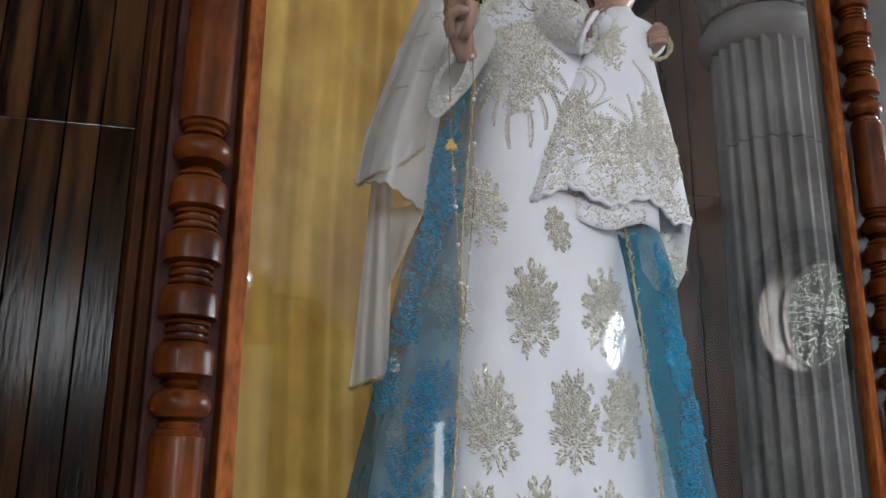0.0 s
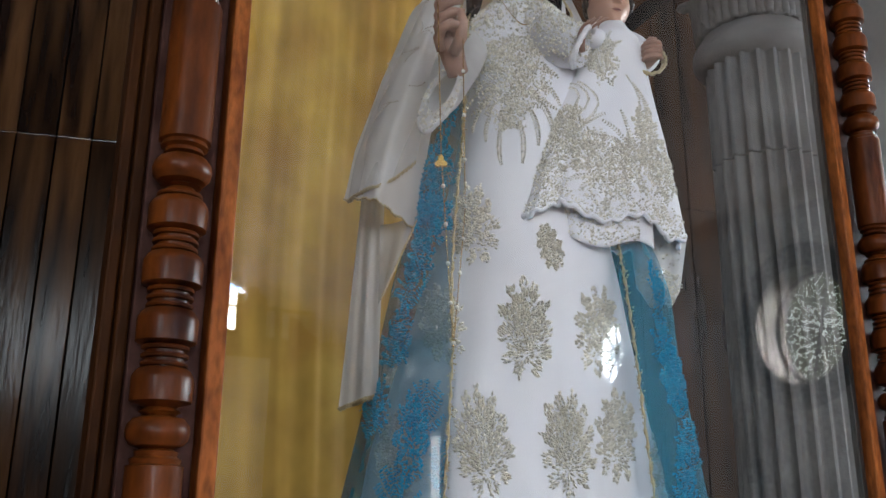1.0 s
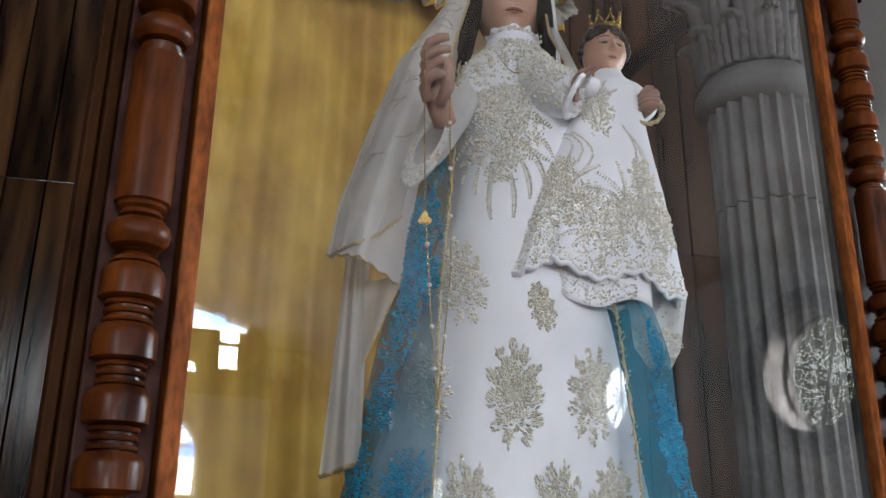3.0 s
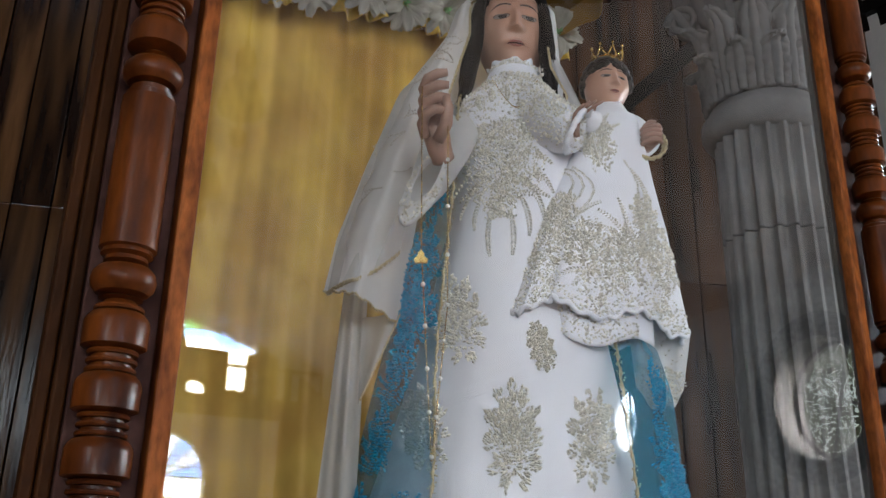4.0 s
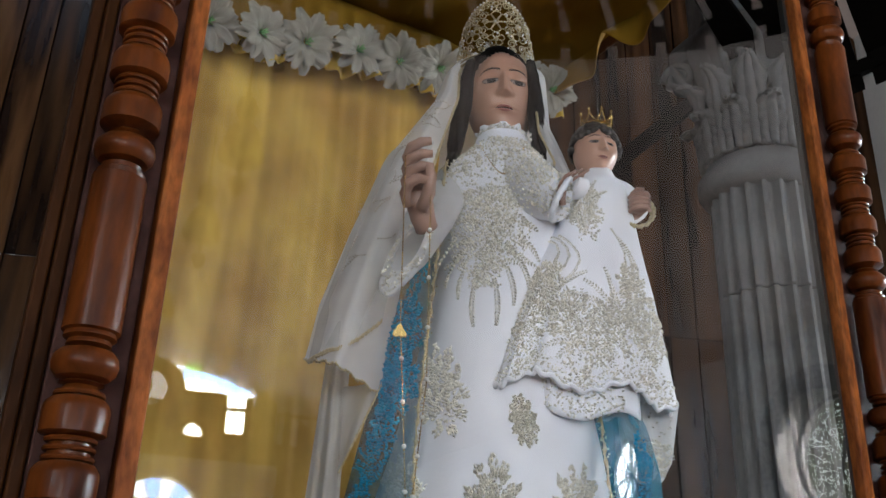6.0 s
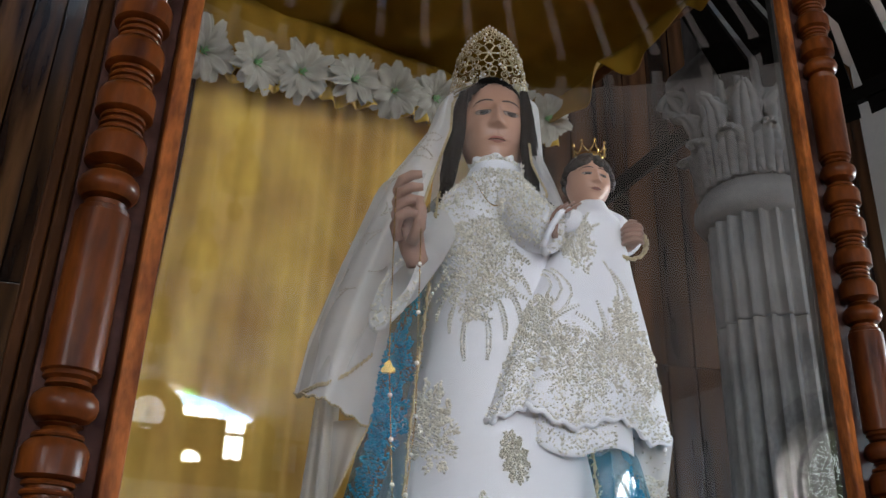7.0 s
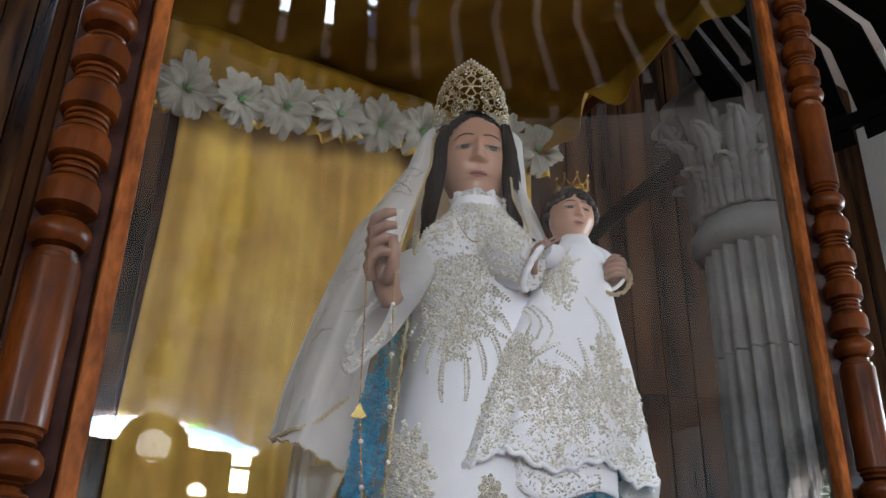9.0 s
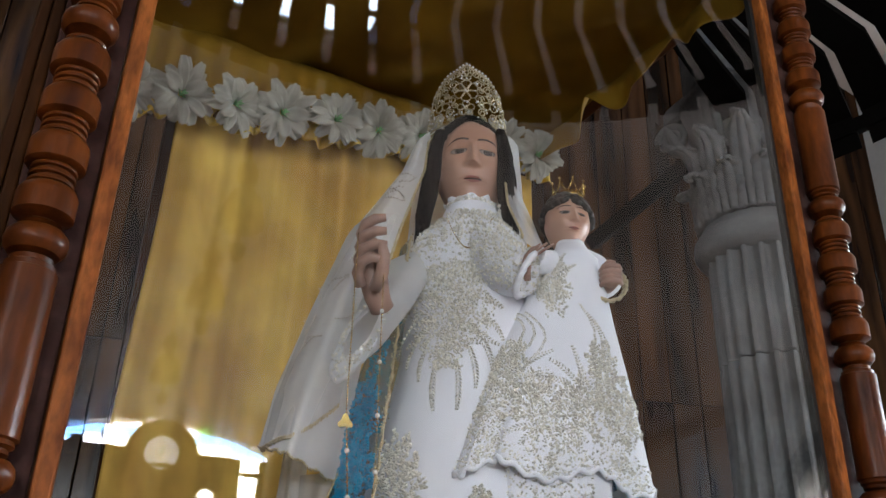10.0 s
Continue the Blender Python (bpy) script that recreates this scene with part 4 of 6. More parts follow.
def motif(bm, tree, x, z, w, h, rng, lean=0.0, lobes=5, count=230, y0=0.5, mat=0):
    """A feathery bunch: leaves fanned off a stem inside a lobed oval outline, with sequins between."""
    ph = rng.uniform(0, 3)
    for _ in range(count):
        t, q = rng.uniform(0, 2 * math.pi), math.sqrt(rng.random())
        env = 0.52 + 0.48 * abs(math.cos(t * lobes / 2 + ph)) ** 0.7
        if q > env:
            continue
        dx, dz = w * q * math.cos(t), h * q * math.sin(t)
        px, pz = x + dx - lean * dz, z + dz
        hit = tree.ray_cast(Vector((px, y0, pz)), Vector((0, 1, 0)))
        if hit[0] is None:
            continue
        nr = hit[1] if hit[1].y < 0 else -hit[1]
        ang = math.atan2(dz + 0.55 * h, dx * 1.6) + rng.uniform(-0.25, 0.25)
        if rng.random() < 0.72:
            leaf_quad(bm, hit[0], Vector((math.cos(ang), 0, math.sin(ang))), nr, rng.uniform(0.007, 0.013) * w / 0.045, rng.uniform(0.0018, 0.003), rng, mat)
        else:
            bead(bm, hit[0], nr, rng.uniform(0.0012, 0.0026), rng, mat)


def scatter_beads(bm, tree, inside, count, xr, zr, rng, y0=0.5, leafy=0.5):
    """Dense sequined lace over the part of a surface that inside(x, z) picks."""
    made = 0
    for _ in range(count * 4):
        x, z = rng.uniform(*xr), rng.uniform(*zr)
        w = inside(x, z)
        if rng.random() > w:
            continue
        hit = tree.ray_cast(Vector((x, y0, z)), Vector((0, 1, 0)))
        if hit[0] is None:
            continue
        nr = hit[1] if hit[1].y < 0 else -hit[1]
        if rng.random() < leafy:
            t = 2.4 * math.sin(x * 55 + z * 31) + 2.1 * math.sin(z * 63 - x * 22)
            leaf_quad(bm, hit[0], Vector((math.cos(t), 0, math.sin(t))), nr, rng.uniform(0.004, 0.0075), 0.0018, rng)
        else:
            bead(bm, hit[0], nr, rng.uniform(0.0012, 0.0026), rng)
        made += 1
        if made >= count:
            break


def curve_trail(bm, tree, pts, rng, r=0.002, gap=0.004, y0=0.5, wide=2.0):
    """A line of beads laid on a surface along (x, z) points."""
    for (x0, z0), (x1, z1) in zip(pts, pts[1:]):
        n = max(2, int(math.hypot(x1 - x0, z1 - z0) / gap))
        for i in range(n):
            f = i / n
            hit = tree.ray_cast(Vector((x0 + (x1 - x0) * f, y0, z0 + (z1 - z0) * f)), Vector((0, 1, 0)))
            if hit[0]:
                nr = hit[1] if hit[1].y < 0 else -hit[1]
                for sg in ((-1, 1) if wide > 1 else (0,)):
                    ang = math.atan2(z1 - z0, x1 - x0) + 0.6 * sg
                    leaf_quad(bm, hit[0], Vector((math.cos(ang), 0, math.sin(ang))), nr, rng.uniform(0.0032, 0.005), 0.0011, rng)
                bead(bm, hit[0] + Vector((rng.uniform(-1, 1), 0, rng.uniform(-1, 1))) * 0.0015, nr, r, rng)


def stroke(bm, tree, x, z, a, ln, bend, sgn, rng, y0=0.5):
    """A feather of sequins: a curved spine with short leaves off both sides."""
    n = max(6, int(ln / 0.0055))
    for i in range(n):
        f = i / (n - 1)
        x += sgn * math.cos(a) * ln / n
        z += math.sin(a) * ln / n
        a += bend / n
        hit = tree.ray_cast(Vector((x, y0, z)), Vector((0, 1, 0)))
        if hit[0] is None:
            continue
        nr = hit[1] if hit[1].y < 0 else -hit[1]
        wide = math.sin(math.pi * (0.12 + 0.83 * f))
        for sg in (-1, 1):
            t = a + 0.75 * sg
            leaf_quad(bm, hit[0], Vector((sgn * math.cos(t), 0, math.sin(t))), nr, 0.0035 + 0.0055 * wide, 0.0016, rng)
        bead(bm, hit[0], nr, 0.0015, rng)


def build_gown():
    rng = random.Random(21)
    g = thing("gown", "long white satin gown with silver-gold embroidered sprays on the statue", "dress", m=Matrix.Identity(4))
    bm = bmesh.new()
    zs = [0.98 + 1.39 * i / 60 for i in range(61)]
    rings(bm, [gown_loop(z) for z in zs], True, True, True)
    tree = make_tree(bm)
    part("skirt_and_bodice", bm, GOWN, g)
    bm = bmesh.new()
    for x, z, s, lean in ((0.19, 1.635, 0.062, 0.0), (0.118, 1.45, 0.064, 0.12), (0.252, 1.45, 0.060, 0.0), (0.338, 1.465, 0.055, -0.1), (0.105, 1.83, 0.058, 0.15), (0.315, 1.64, 0.058, -0.1),
                          (0.235, 1.775, 0.03, 0.2), (0.19, 1.27, 0.065, 0.0), (0.3, 1.27, 0.06, 0.0), (0.1, 1.27, 0.06, 0.0), (0.05, 1.655, 0.055, 0.2), (-0.025, 1.43, 0.058, 0.1), (0.02, 1.27, 0.06, 0.0), (0.44, 1.43, 0.055, -0.1)):
        motif(bm, tree, x, z, s * 0.70, s * 1.36, rng, lean, 11, 900)
        spray(bm, tree, x, z, s * 0.9, rng, lean, 7)
    # bodice: dense lace column tapering down, with palm-like strokes fanned off it
    def bodice(x, z):
        dx = abs(x - 0.176 - 0.006 * math.sin(z * 40))
        if z > 2.315:
            return 0.5
        if z > 2.205:
            return 0.10
        wide = 0.03 + 0.75 * max(0.0, z - 2.02) if z < 2.075 else (0.075 if z < 2.19 else 0.075 - 0.55 * (z - 2.19))
        return max(0.0, 1.0 - (dx / max(0.02, wide)) ** 2) * (0.75 + 0.25 * math.sin(x * 130 + z * 40) * math.sin(z * 85))
    scatter_beads(bm, tree, bodice, 5200, (0.08, 0.33), (2.0, 2.345), rng)
    for sgn in (-1, 1):
        for x, z, a, ln, bend in ((0.03, 2.05, -62, 0.10, -0.5), (0.04, 2.07, -42, 0.085, -0.7), (0.05, 2.10, -22, 0.07, -0.8), (0.015, 2.02, -78, 0.11, -0.3), (0.055, 2.13, 0, 0.05, -0.8),
                                  (0.05, 2.19, 28, 0.075, 0.8), (0.045, 2.21, 48, 0.08, 0.7), (0.03, 2.235, 62, 0.075, 0.6), (0.055, 2.175, 8, 0.06, 0.8), (0.012, 2.25, 78, 0.06, 0.3), (0.02, 2.27, 35, 0.075, -0.7), (0.03, 2.255, 15, 0.075, -0.5), (0.015, 2.30, 15, 0.06, -0.6), (0.045, 2.145, -12, 0.055, -0.9), (0.03, 2.085, -52, 0.075, 0.5)):
            stroke(bm, tree, 0.174 + sgn * x, z, radians(a), ln * rng.uniform(0.62, 0.92), bend * 1.2, sgn, rng)
    part("embroidery", bm, SEQUIN, g, "raised silver-gold sequin embroidery", False)
    # collar with a ruffled top
    bm = bmesh.new()
    loops = []
    for k, (z, r) in enumerate(((2.335, 0.058), (2.352, 0.05), (2.372, 0.047), (2.383, 0.05))):
        loops.append([Vector((0.205 + (r + (0.004 * math.sin(i * 1.57) if k == 3 else 0)) * math.cos(2 * math.pi * i / 48), 1.35 + (r + (0.004 * math.sin(i * 1.57) if k == 3 else 0)) * 1.05 * math.sin(2 * math.pi * i / 48),
                              z + (0.004 * math.sin(i * 1.1) if k == 3 else 0))) for i in range(48)])
    rings(bm, loops)
    tree2 = make_tree(bm)
    solid(part("collar", bm, GOWN, g, "white stand-up collar with a ruffled edge"), 0.002)
    bm = bmesh.new()
    scatter_beads(bm, tree2, lambda x, z: 0.9, 800, (0.15, 0.26), (2.336, 2.380), rng)
    part("collar_embroidery", bm, SEQUIN, g, "", False)
    # sleeve that holds the child, lace with a white edge
    bm = bmesh.new()
    path = [(0.235, 1.275, 2.27), (0.252, 1.237, 2.22), (0.275, 1.207, 2.182), (0.303, 1.188, 2.168)]
    tube(bm, path, [0.038, 0.045, 0.046, 0.040], 24)
    tree3 = make_tree(bm)
    part("sleeve", bm, GOWN, g)
    bm = bmesh.new()
    scatter_beads(bm, tree3, lambda x, z: 0.75, 1100, (0.19, 0.35), (2.11, 2.31), rng)
    part("sleeve_lace", bm, SEQUIN, g, "", False)
    bm = bmesh.new()
    ring = []
    for i in range(73):
        t = 2 * math.pi * i / 72
        r = 0.92 + 0.03 * math.sin(t * 14)
        ring.append(Vector((0.308, 1.184, 2.168)) + Vector((0.024, 0, 0.043)) * r * math.cos(t) + Vector((0.006, 0.036, 0)) * r * math.sin(t))
    tube(bm, ring, [0.0055 + 0.0006 * (i % 2) for i in range(73)], 6)
    part("sleeve_ruffle", bm, GOWN, g, "white ruffled cuff")


def build_cape():
    c = thing("cape", "sheer turquoise organza cape with gold braid edges on the statue", "cape", m=Matrix.Identity(4))
    rows = [(0.98, 0.195, 0.395), (1.2, 0.195, 0.352), (1.37, 0.195, 0.316), (1.5, 0.2, 0.292), (1.6, 0.203, 0.273), (1.745, 0.212, 0.253), (1.85, 0.218, 0.234), (1.95, 0.21, 0.216), (2.06, 0.205, 0.178), (2.2, 0.202, 0.138), (2.28, 0.203, 0.127)]
    open_front = [(0.98, 0.03, 0.41), (1.2, 0.048, 0.395), (1.384, 0.06, 0.386), (1.475, 0.065, 0.38), (1.6, 0.071, 0.372), (1.72, 0.069, 0.36), (1.80, 0.072, 0.362), (1.88, 0.078, 0.39), (1.95, 0.084, 0.40), (2.06, 0.092, 0.355), (2.2, 0.097, 0.328), (2.28, 0.099, 0.326)]
    bm = bmesh.new()
    def fn(u, v):
        z = 0.98 + 1.3 * v
        cx, hw = lerp(rows, z)
        xl, xr = lerp(open_front, z)
        gx, gw, fy, gd = lerp(GOWN_ROWS, z)
        cy, hd = fy + gd, gd + 0.018
        al = math.pi - math.acos(max(-1, min(1, (xl - cx) / hw)))
        ar = math.acos(max(-1, min(1, (xr - cx) / hw)))
        t = -math.pi + al - u * (2 * math.pi - (math.pi - al - ar))
        back = min(1.0, min(u, 1 - u) / 0.12)
        w = back * 0.010 * math.sin(u * 58 + 2.2 * math.sin(v * 2)) * (1.2 - v)
        tuck = 0.06 * max(0.0, min(1.0, (z - 1.72) / 0.1)) if u > 0.5 else 0.0     # the child's hem lies over this side
        return (cx + (hw + w) * math.cos(t), cy + (hd + w) * math.sin(t) + tuck, z)
    grid_sheet(bm, fn, 180, 60)
    part("cape_cloth", bm, BLUE, c, "sheer turquoise organza")
    rng = random.Random(33)
    for u in (0.0, 1.0):
        bm = bmesh.new()
        pts = [Vector(fn(u, i / 120)) + Vector((0, -0.006, 0)) for i in range(121)]
        tube(bm, [p + Vector((0.0012 * math.sin(i * 1.9), 0, 0)) for i, p in enumerate(pts)], [0.0016 + 0.0018 * (i * 7 % 5 < 2) for i in range(121)], 6)
        for p in pts:
            for q in range(3):
                ball(bm, p + Vector((rng.uniform(-0.006, 0.006), -0.003, rng.uniform(-0.005, 0.005))), rng.uniform(0.0012, 0.0022), None, 5)
        part("gold_braid", bm, GOLD_TRIM, c, "gold braid edge")
    rng = random.Random(33)
    # raised brocade sprays along the front edges
    bm = bmesh.new()
    tree_bm = bmesh.new()
    grid_sheet(tree_bm, fn, 80, 40)
    tree = make_tree(tree_bm)
    tree_bm.free()
    for x, z, w, h, count in ((0.035, 1.84, 0.035, 0.06, 900), (0.045, 1.95, 0.025, 0.06, 600), (0.06, 2.06, 0.02, 0.06, 400), (0.02, 1.90, 0.02, 0.05, 350), (0.015, 1.77, 0.025, 0.045, 350), (-0.015, 1.64, 0.018, 0.06, 300), (0.005, 1.46, 0.03, 0.075, 800), (-0.05, 1.52, 0.018, 0.05, 260), (0.45, 1.57, 0.032, 0.062, 1000), (0.425, 1.68, 0.012, 0.07, 250), (0.455, 1.42, 0.022, 0.07, 400), (0.43, 1.74, 0.018, 0.05, 250)):
        motif(bm, tree, x, z, w, h, rng, 0.0, 9, count)
    for x, z, s in ((0.02, 1.82, 0.05), (-0.03, 1.62, 0.05), (0.03, 1.5, 0.05), (-0.02, 1.36, 0.06), (0.46, 1.55, 0.06), (0.45, 1.36, 0.06), (0.43, 1.72, 0.04), (0.43, 1.62, 0.05), (0.0, 1.72, 0.05), (-0.07, 1.5, 0.05), (0.06, 1.4, 0.05), (-0.06, 1.28, 0.05), (0.05, 1.92, 0.04), (0.48, 1.45, 0.05)):
        spray(bm, tree, x, z, s, rng)
    part("brocade", bm, BLUE_SEQUIN, c, "shiny turquoise sequin sprays", False)


BLUE_SEQUIN = paint("turquoise_sequin", (0.0, 0.38, 0.60), (0.0, 0.17, 0.31), 0.22, metal=0.25, scale=90, bump=0)


BROWN_THREAD = paint("grey_brown_thread", (0.58, 0.53, 0.47), (0.48, 0.42, 0.36), 0.6, scale=90, bump=0)


def wavy(k, amp):
    return amp * (math.sin(k) + 0.5 * math.sin(2.3 * k + 1.0))


def build_veil():
    v_ = thing("veil", "sheer white tulle veil with a gold-edged hem over the statue", "veil", m=Matrix.Identity(4))
    left = [  # z, inner x, outer x, inner y, outer y
        (1.83, 0.004, -0.128, 1.25, 1.24), (1.96, 0.02, -0.112, 1.24, 1.25), (2.12, 0.045, -0.068, 1.225, 1.26), (2.28, 0.085, -0.016, 1.235, 1.275), (2.43, 0.118, 0.072, 1.29, 1.30), (2.53, 0.118, 0.088, 1.35, 1.36), (2.58, 0.125, 0.10, 1.40, 1.41), (2.60, 0.145, 0.12, 1.42, 1.43)]
    bm = bmesh.new()
    def fl(u, v):
        z = 1.83 + 0.77 * v
        xi, xo, yi, yo = lerp(left, z)
        zz = z + (0.055 * u + 0.0022 * math.sin(u * 40)) * (1 - v) ** 4
        b = math.sin(math.pi * u)
        return (xi + (xo - xi) * u, yi + (yo - yi) * u - 0.05 * b * (1 - v) - 0.02 * b + wavy(u * 9 + 2 * v, 0.006) * (1.1 - v), zz)
    grid_sheet(bm, fl, 50, 50)
    part("veil_fall", bm, TULLE, v_, "sheer white tulle falling over the arm")
    bm = bmesh.new()
    tube(bm, [Vector(fl(i / 90, 0.0)) + Vector((0, -0.003, 0.002 * math.sin(i * 2.4))) for i in range(91)], [0.0011 + 0.0011 * (i * 7 % 5 < 2) for i in range(91)], 6)
    tube(bm, [Vector(fl(0.0, 0.45 + 0.5 * i / 60)) + Vector((0, -0.004, 0)) for i in range(61)], [0.0022 + 0.001 * (i % 2) for i in range(61)], 6)
    part("hem_braid", bm, GOLD_TRIM, v_, "frayed gold hem braid")
    tree_bm = bmesh.new()
    grid_sheet(tree_bm, fl, 40, 40)
    tree = make_tree(tree_bm)
    tree_bm.free()
    rng = random.Random(17)
    bm = bmesh.new()
    for i in range(26):
        u, v = rng.uniform(0.1, 0.95), rng.uniform(0.08, 0.8)
        p = Vector(fl(u, v))
        ang = rng.uniform(0, 6.28)
        pts = []
        x, z = p.x, p.z
        for q in range(5):
            pts.append((x, z))
            x, z, ang = x + 0.009 * math.cos(ang), z + 0.009 * math.sin(ang), ang + rng.uniform(-0.2, 0.6)
        curve_trail(bm, tree, pts, rng, 0.0008, 0.004, 0.5, 1.0)
    part("twig_embroidery", bm, BROWN_THREAD, v_, "thin grey-brown embroidered twigs", False)
    # upper layer of the fall, its gathered hem rising to the wrist
    bm = bmesh.new()
    def over(u, v):
        hem = lerp([(0.0, 1.945), (0.25, 1.905), (0.5, 1.882), (1.0, 1.879)], u)[0]
        z = hem + (2.30 - hem) * v
        xi, xo, yi, yo = lerp(left, z)
        k = 0.12 + 0.87 * u
        b = math.sin(math.pi * k)
        return (xi + (xo - xi) * k, yi + (yo - yi) * k - 0.05 * b * max(0, (2.1 - z) / 0.27) - 0.02 * b - 0.012 + wavy(u * 8 + 3 * v, 0.004) * (1 - v), z)
    grid_sheet(bm, over, 40, 30)
    part("veil_overlayer", bm, TULLE_THIN, v_, "second sheer layer of the fall")
    bm = bmesh.new()
    for k in range(2):
        tube(bm, [Vector(over(i / 90, 0.0)) + Vector((0, -0.003, 0.003 * k + 0.002 * math.sin(i * 2.4 + k))) for i in range(91)], [0.0009 + 0.0011 * (i * 7 % 5 < 2) for i in range(91)], 6)
    part("hem_braid", bm, GOLD_TRIM, v_, "gathered gold hem braid")
    # narrow gusset between fall and lower strip, edged with braid
    bm = bmesh.new()
    def gusset(u, v):
        z = 1.70 + 0.15 * v
        return (-0.064 + u * (0.008 + 0.062 * v), 1.275 - 0.03 * u + wavy(u * 5 + v, 0.004), z)
    grid_sheet(bm, gusset, 12, 14)
    part("veil_gusset", bm, TULLE_THIN, v_)
    bm = bmesh.new()
    tube(bm, [Vector(gusset(1.0, i / 50)) + Vector((0, -0.003, 0)) for i in range(51)], [0.0014 + 0.0014 * (i * 7 % 5 < 2) for i in range(51)], 6)
    part("hem_braid", bm, GOLD_TRIM, v_)
    # lower inner layer
    bm = bmesh.new()
    def low(u, v):
        z = 1.52 + 0.42 * v
        x0, x1 = -0.135 + 0.03 * v, -0.062 + 0.002 * v
        return (x0 + (x1 - x0) * u, 1.33 + wavy(u * 7 + v, 0.008) - 0.03 * u, z + 0.02 * u * (1 - v))
    grid_sheet(bm, low, 20, 30)
    part("veil_underlayer", bm, TULLE, v_, "thin lower layer of tulle")
    bm = bmesh.new()
    tube(bm, [Vector(low(i / 40, 0.0)) + Vector((0, -0.003, 0.002 * math.sin(i * 2.4))) for i in range(41)], [0.0025 + 0.0012 * (i % 3) for i in range(41)], 6)
    part("hem_braid", bm, GOLD_TRIM, v_)
    # right fall from the head to the child
    right = [(2.28, 0.30, 0.345, 1.26, 1.34), (2.36, 0.275, 0.325, 1.29, 1.37), (2.46, 0.268, 0.295, 1.32, 1.40), (2.53, 0.272, 0.285, 1.37, 1.43), (2.58, 0.268, 0.28, 1.41, 1.44), (2.60, 0.25, 0.262, 1.42, 1.45)]
    bm = bmesh.new()
    def fr(u, v):
        z = 2.27 + 0.33 * v
        xi, xo, yi, yo = lerp(right, z)
        return (xi + (xo - xi) * u, yi + (yo - yi) * u + wavy(u * 6 + 3 * v, 0.006), z)
    grid_sheet(bm, fr, 16, 24)
    part("veil_fall", bm, TULLE_THIN, v_)
    bm = bmesh.new()
    tube(bm, [Vector(fr(0.0, i / 50)) + Vector((0, -0.003, 0)) for i in range(51)], [0.002 + 0.001 * (i % 2) for i in range(51)], 6)
    part("hem_braid", bm, GOLD_TRIM, v_)
    # crown of the head and the fall behind the back
    bm = bmesh.new()
    def cap(u, v):
        t = math.pi * u
        k = math.sin(math.pi / 2 * min(1, (1 - v) * 1.8 + 0.02))
        z = 2.615 - 0.06 * (1 - math.cos(math.pi / 2 * min(1, (1 - v) * 1.8))) - 1.0 * max(0, 0.45 - v)
        return (0.195 + 0.105 * k * math.cos(t) * (1 + 0.6 * max(0, 0.45 - v)), 1.42 + 0.09 * k * math.sin(t) * (1 + 0.5 * max(0, 0.45 - v)), z)
    grid_sheet(bm, cap, 40, 40)
    part("veil_back", bm, TULLE, v_)
    # arm sleeve of tulle with a hanging cuff
    bm = bmesh.new()
    cuffs = [((0.09, 1.26, 2.2), 0.05, 0.05), ((0.075, 1.19, 2.12), 0.045, 0.06), ((0.06, 1.13, 2.05), 0.034, 0.075), ((0.05, 1.085, 2.015), 0.024, 0.072)]
    loops = []
    for c, rx, rz in cuffs:
        loop = []
        for i in range(36):
            t = 2 * math.pi * i / 36
            loop.append(Vector(c) + Vector((rx * math.cos(t) + 0.36 * rz * math.sin(t), 0.3 * rz * math.sin(t), rz * math.sin(t) + 0.002 * math.sin(5 * t))))
        loops.append(loop)
    rings(bm, loops)
    part("tulle_sleeve", bm, TULLE, v_, "sheer sleeve hanging from the raised arm")
    centre = Vector((0.05, 1.085, 2.015))
    outer = [centre + (p - centre) * 1.04 + Vector((0, -0.004, 0)) for p in loops[-1]]
    inner = [centre + (p - centre) * 0.70 + Vector((0.004, -0.010, 0.012)) for p in loops[-1]]
    bm = bmesh.new()
    rings(bm, [outer, inner])
    tree = make_tree(bm)
    tube(bm, loops[-1] + [loops[-1][0]], [0.0045 + 0.0008 * (i % 2) for i in range(37)], 8)
    part("cuff_band", bm, TULLE, v_, "embroidered lace band of the cuff")
    bm = bmesh.new()
    scatter_beads(bm, tree, lambda x, z: 0.7, 420, (0.0, 0.1), (1.93, 2.1), rng)
    part("cuff_sequins", bm, SEQUIN, v_, "", False)


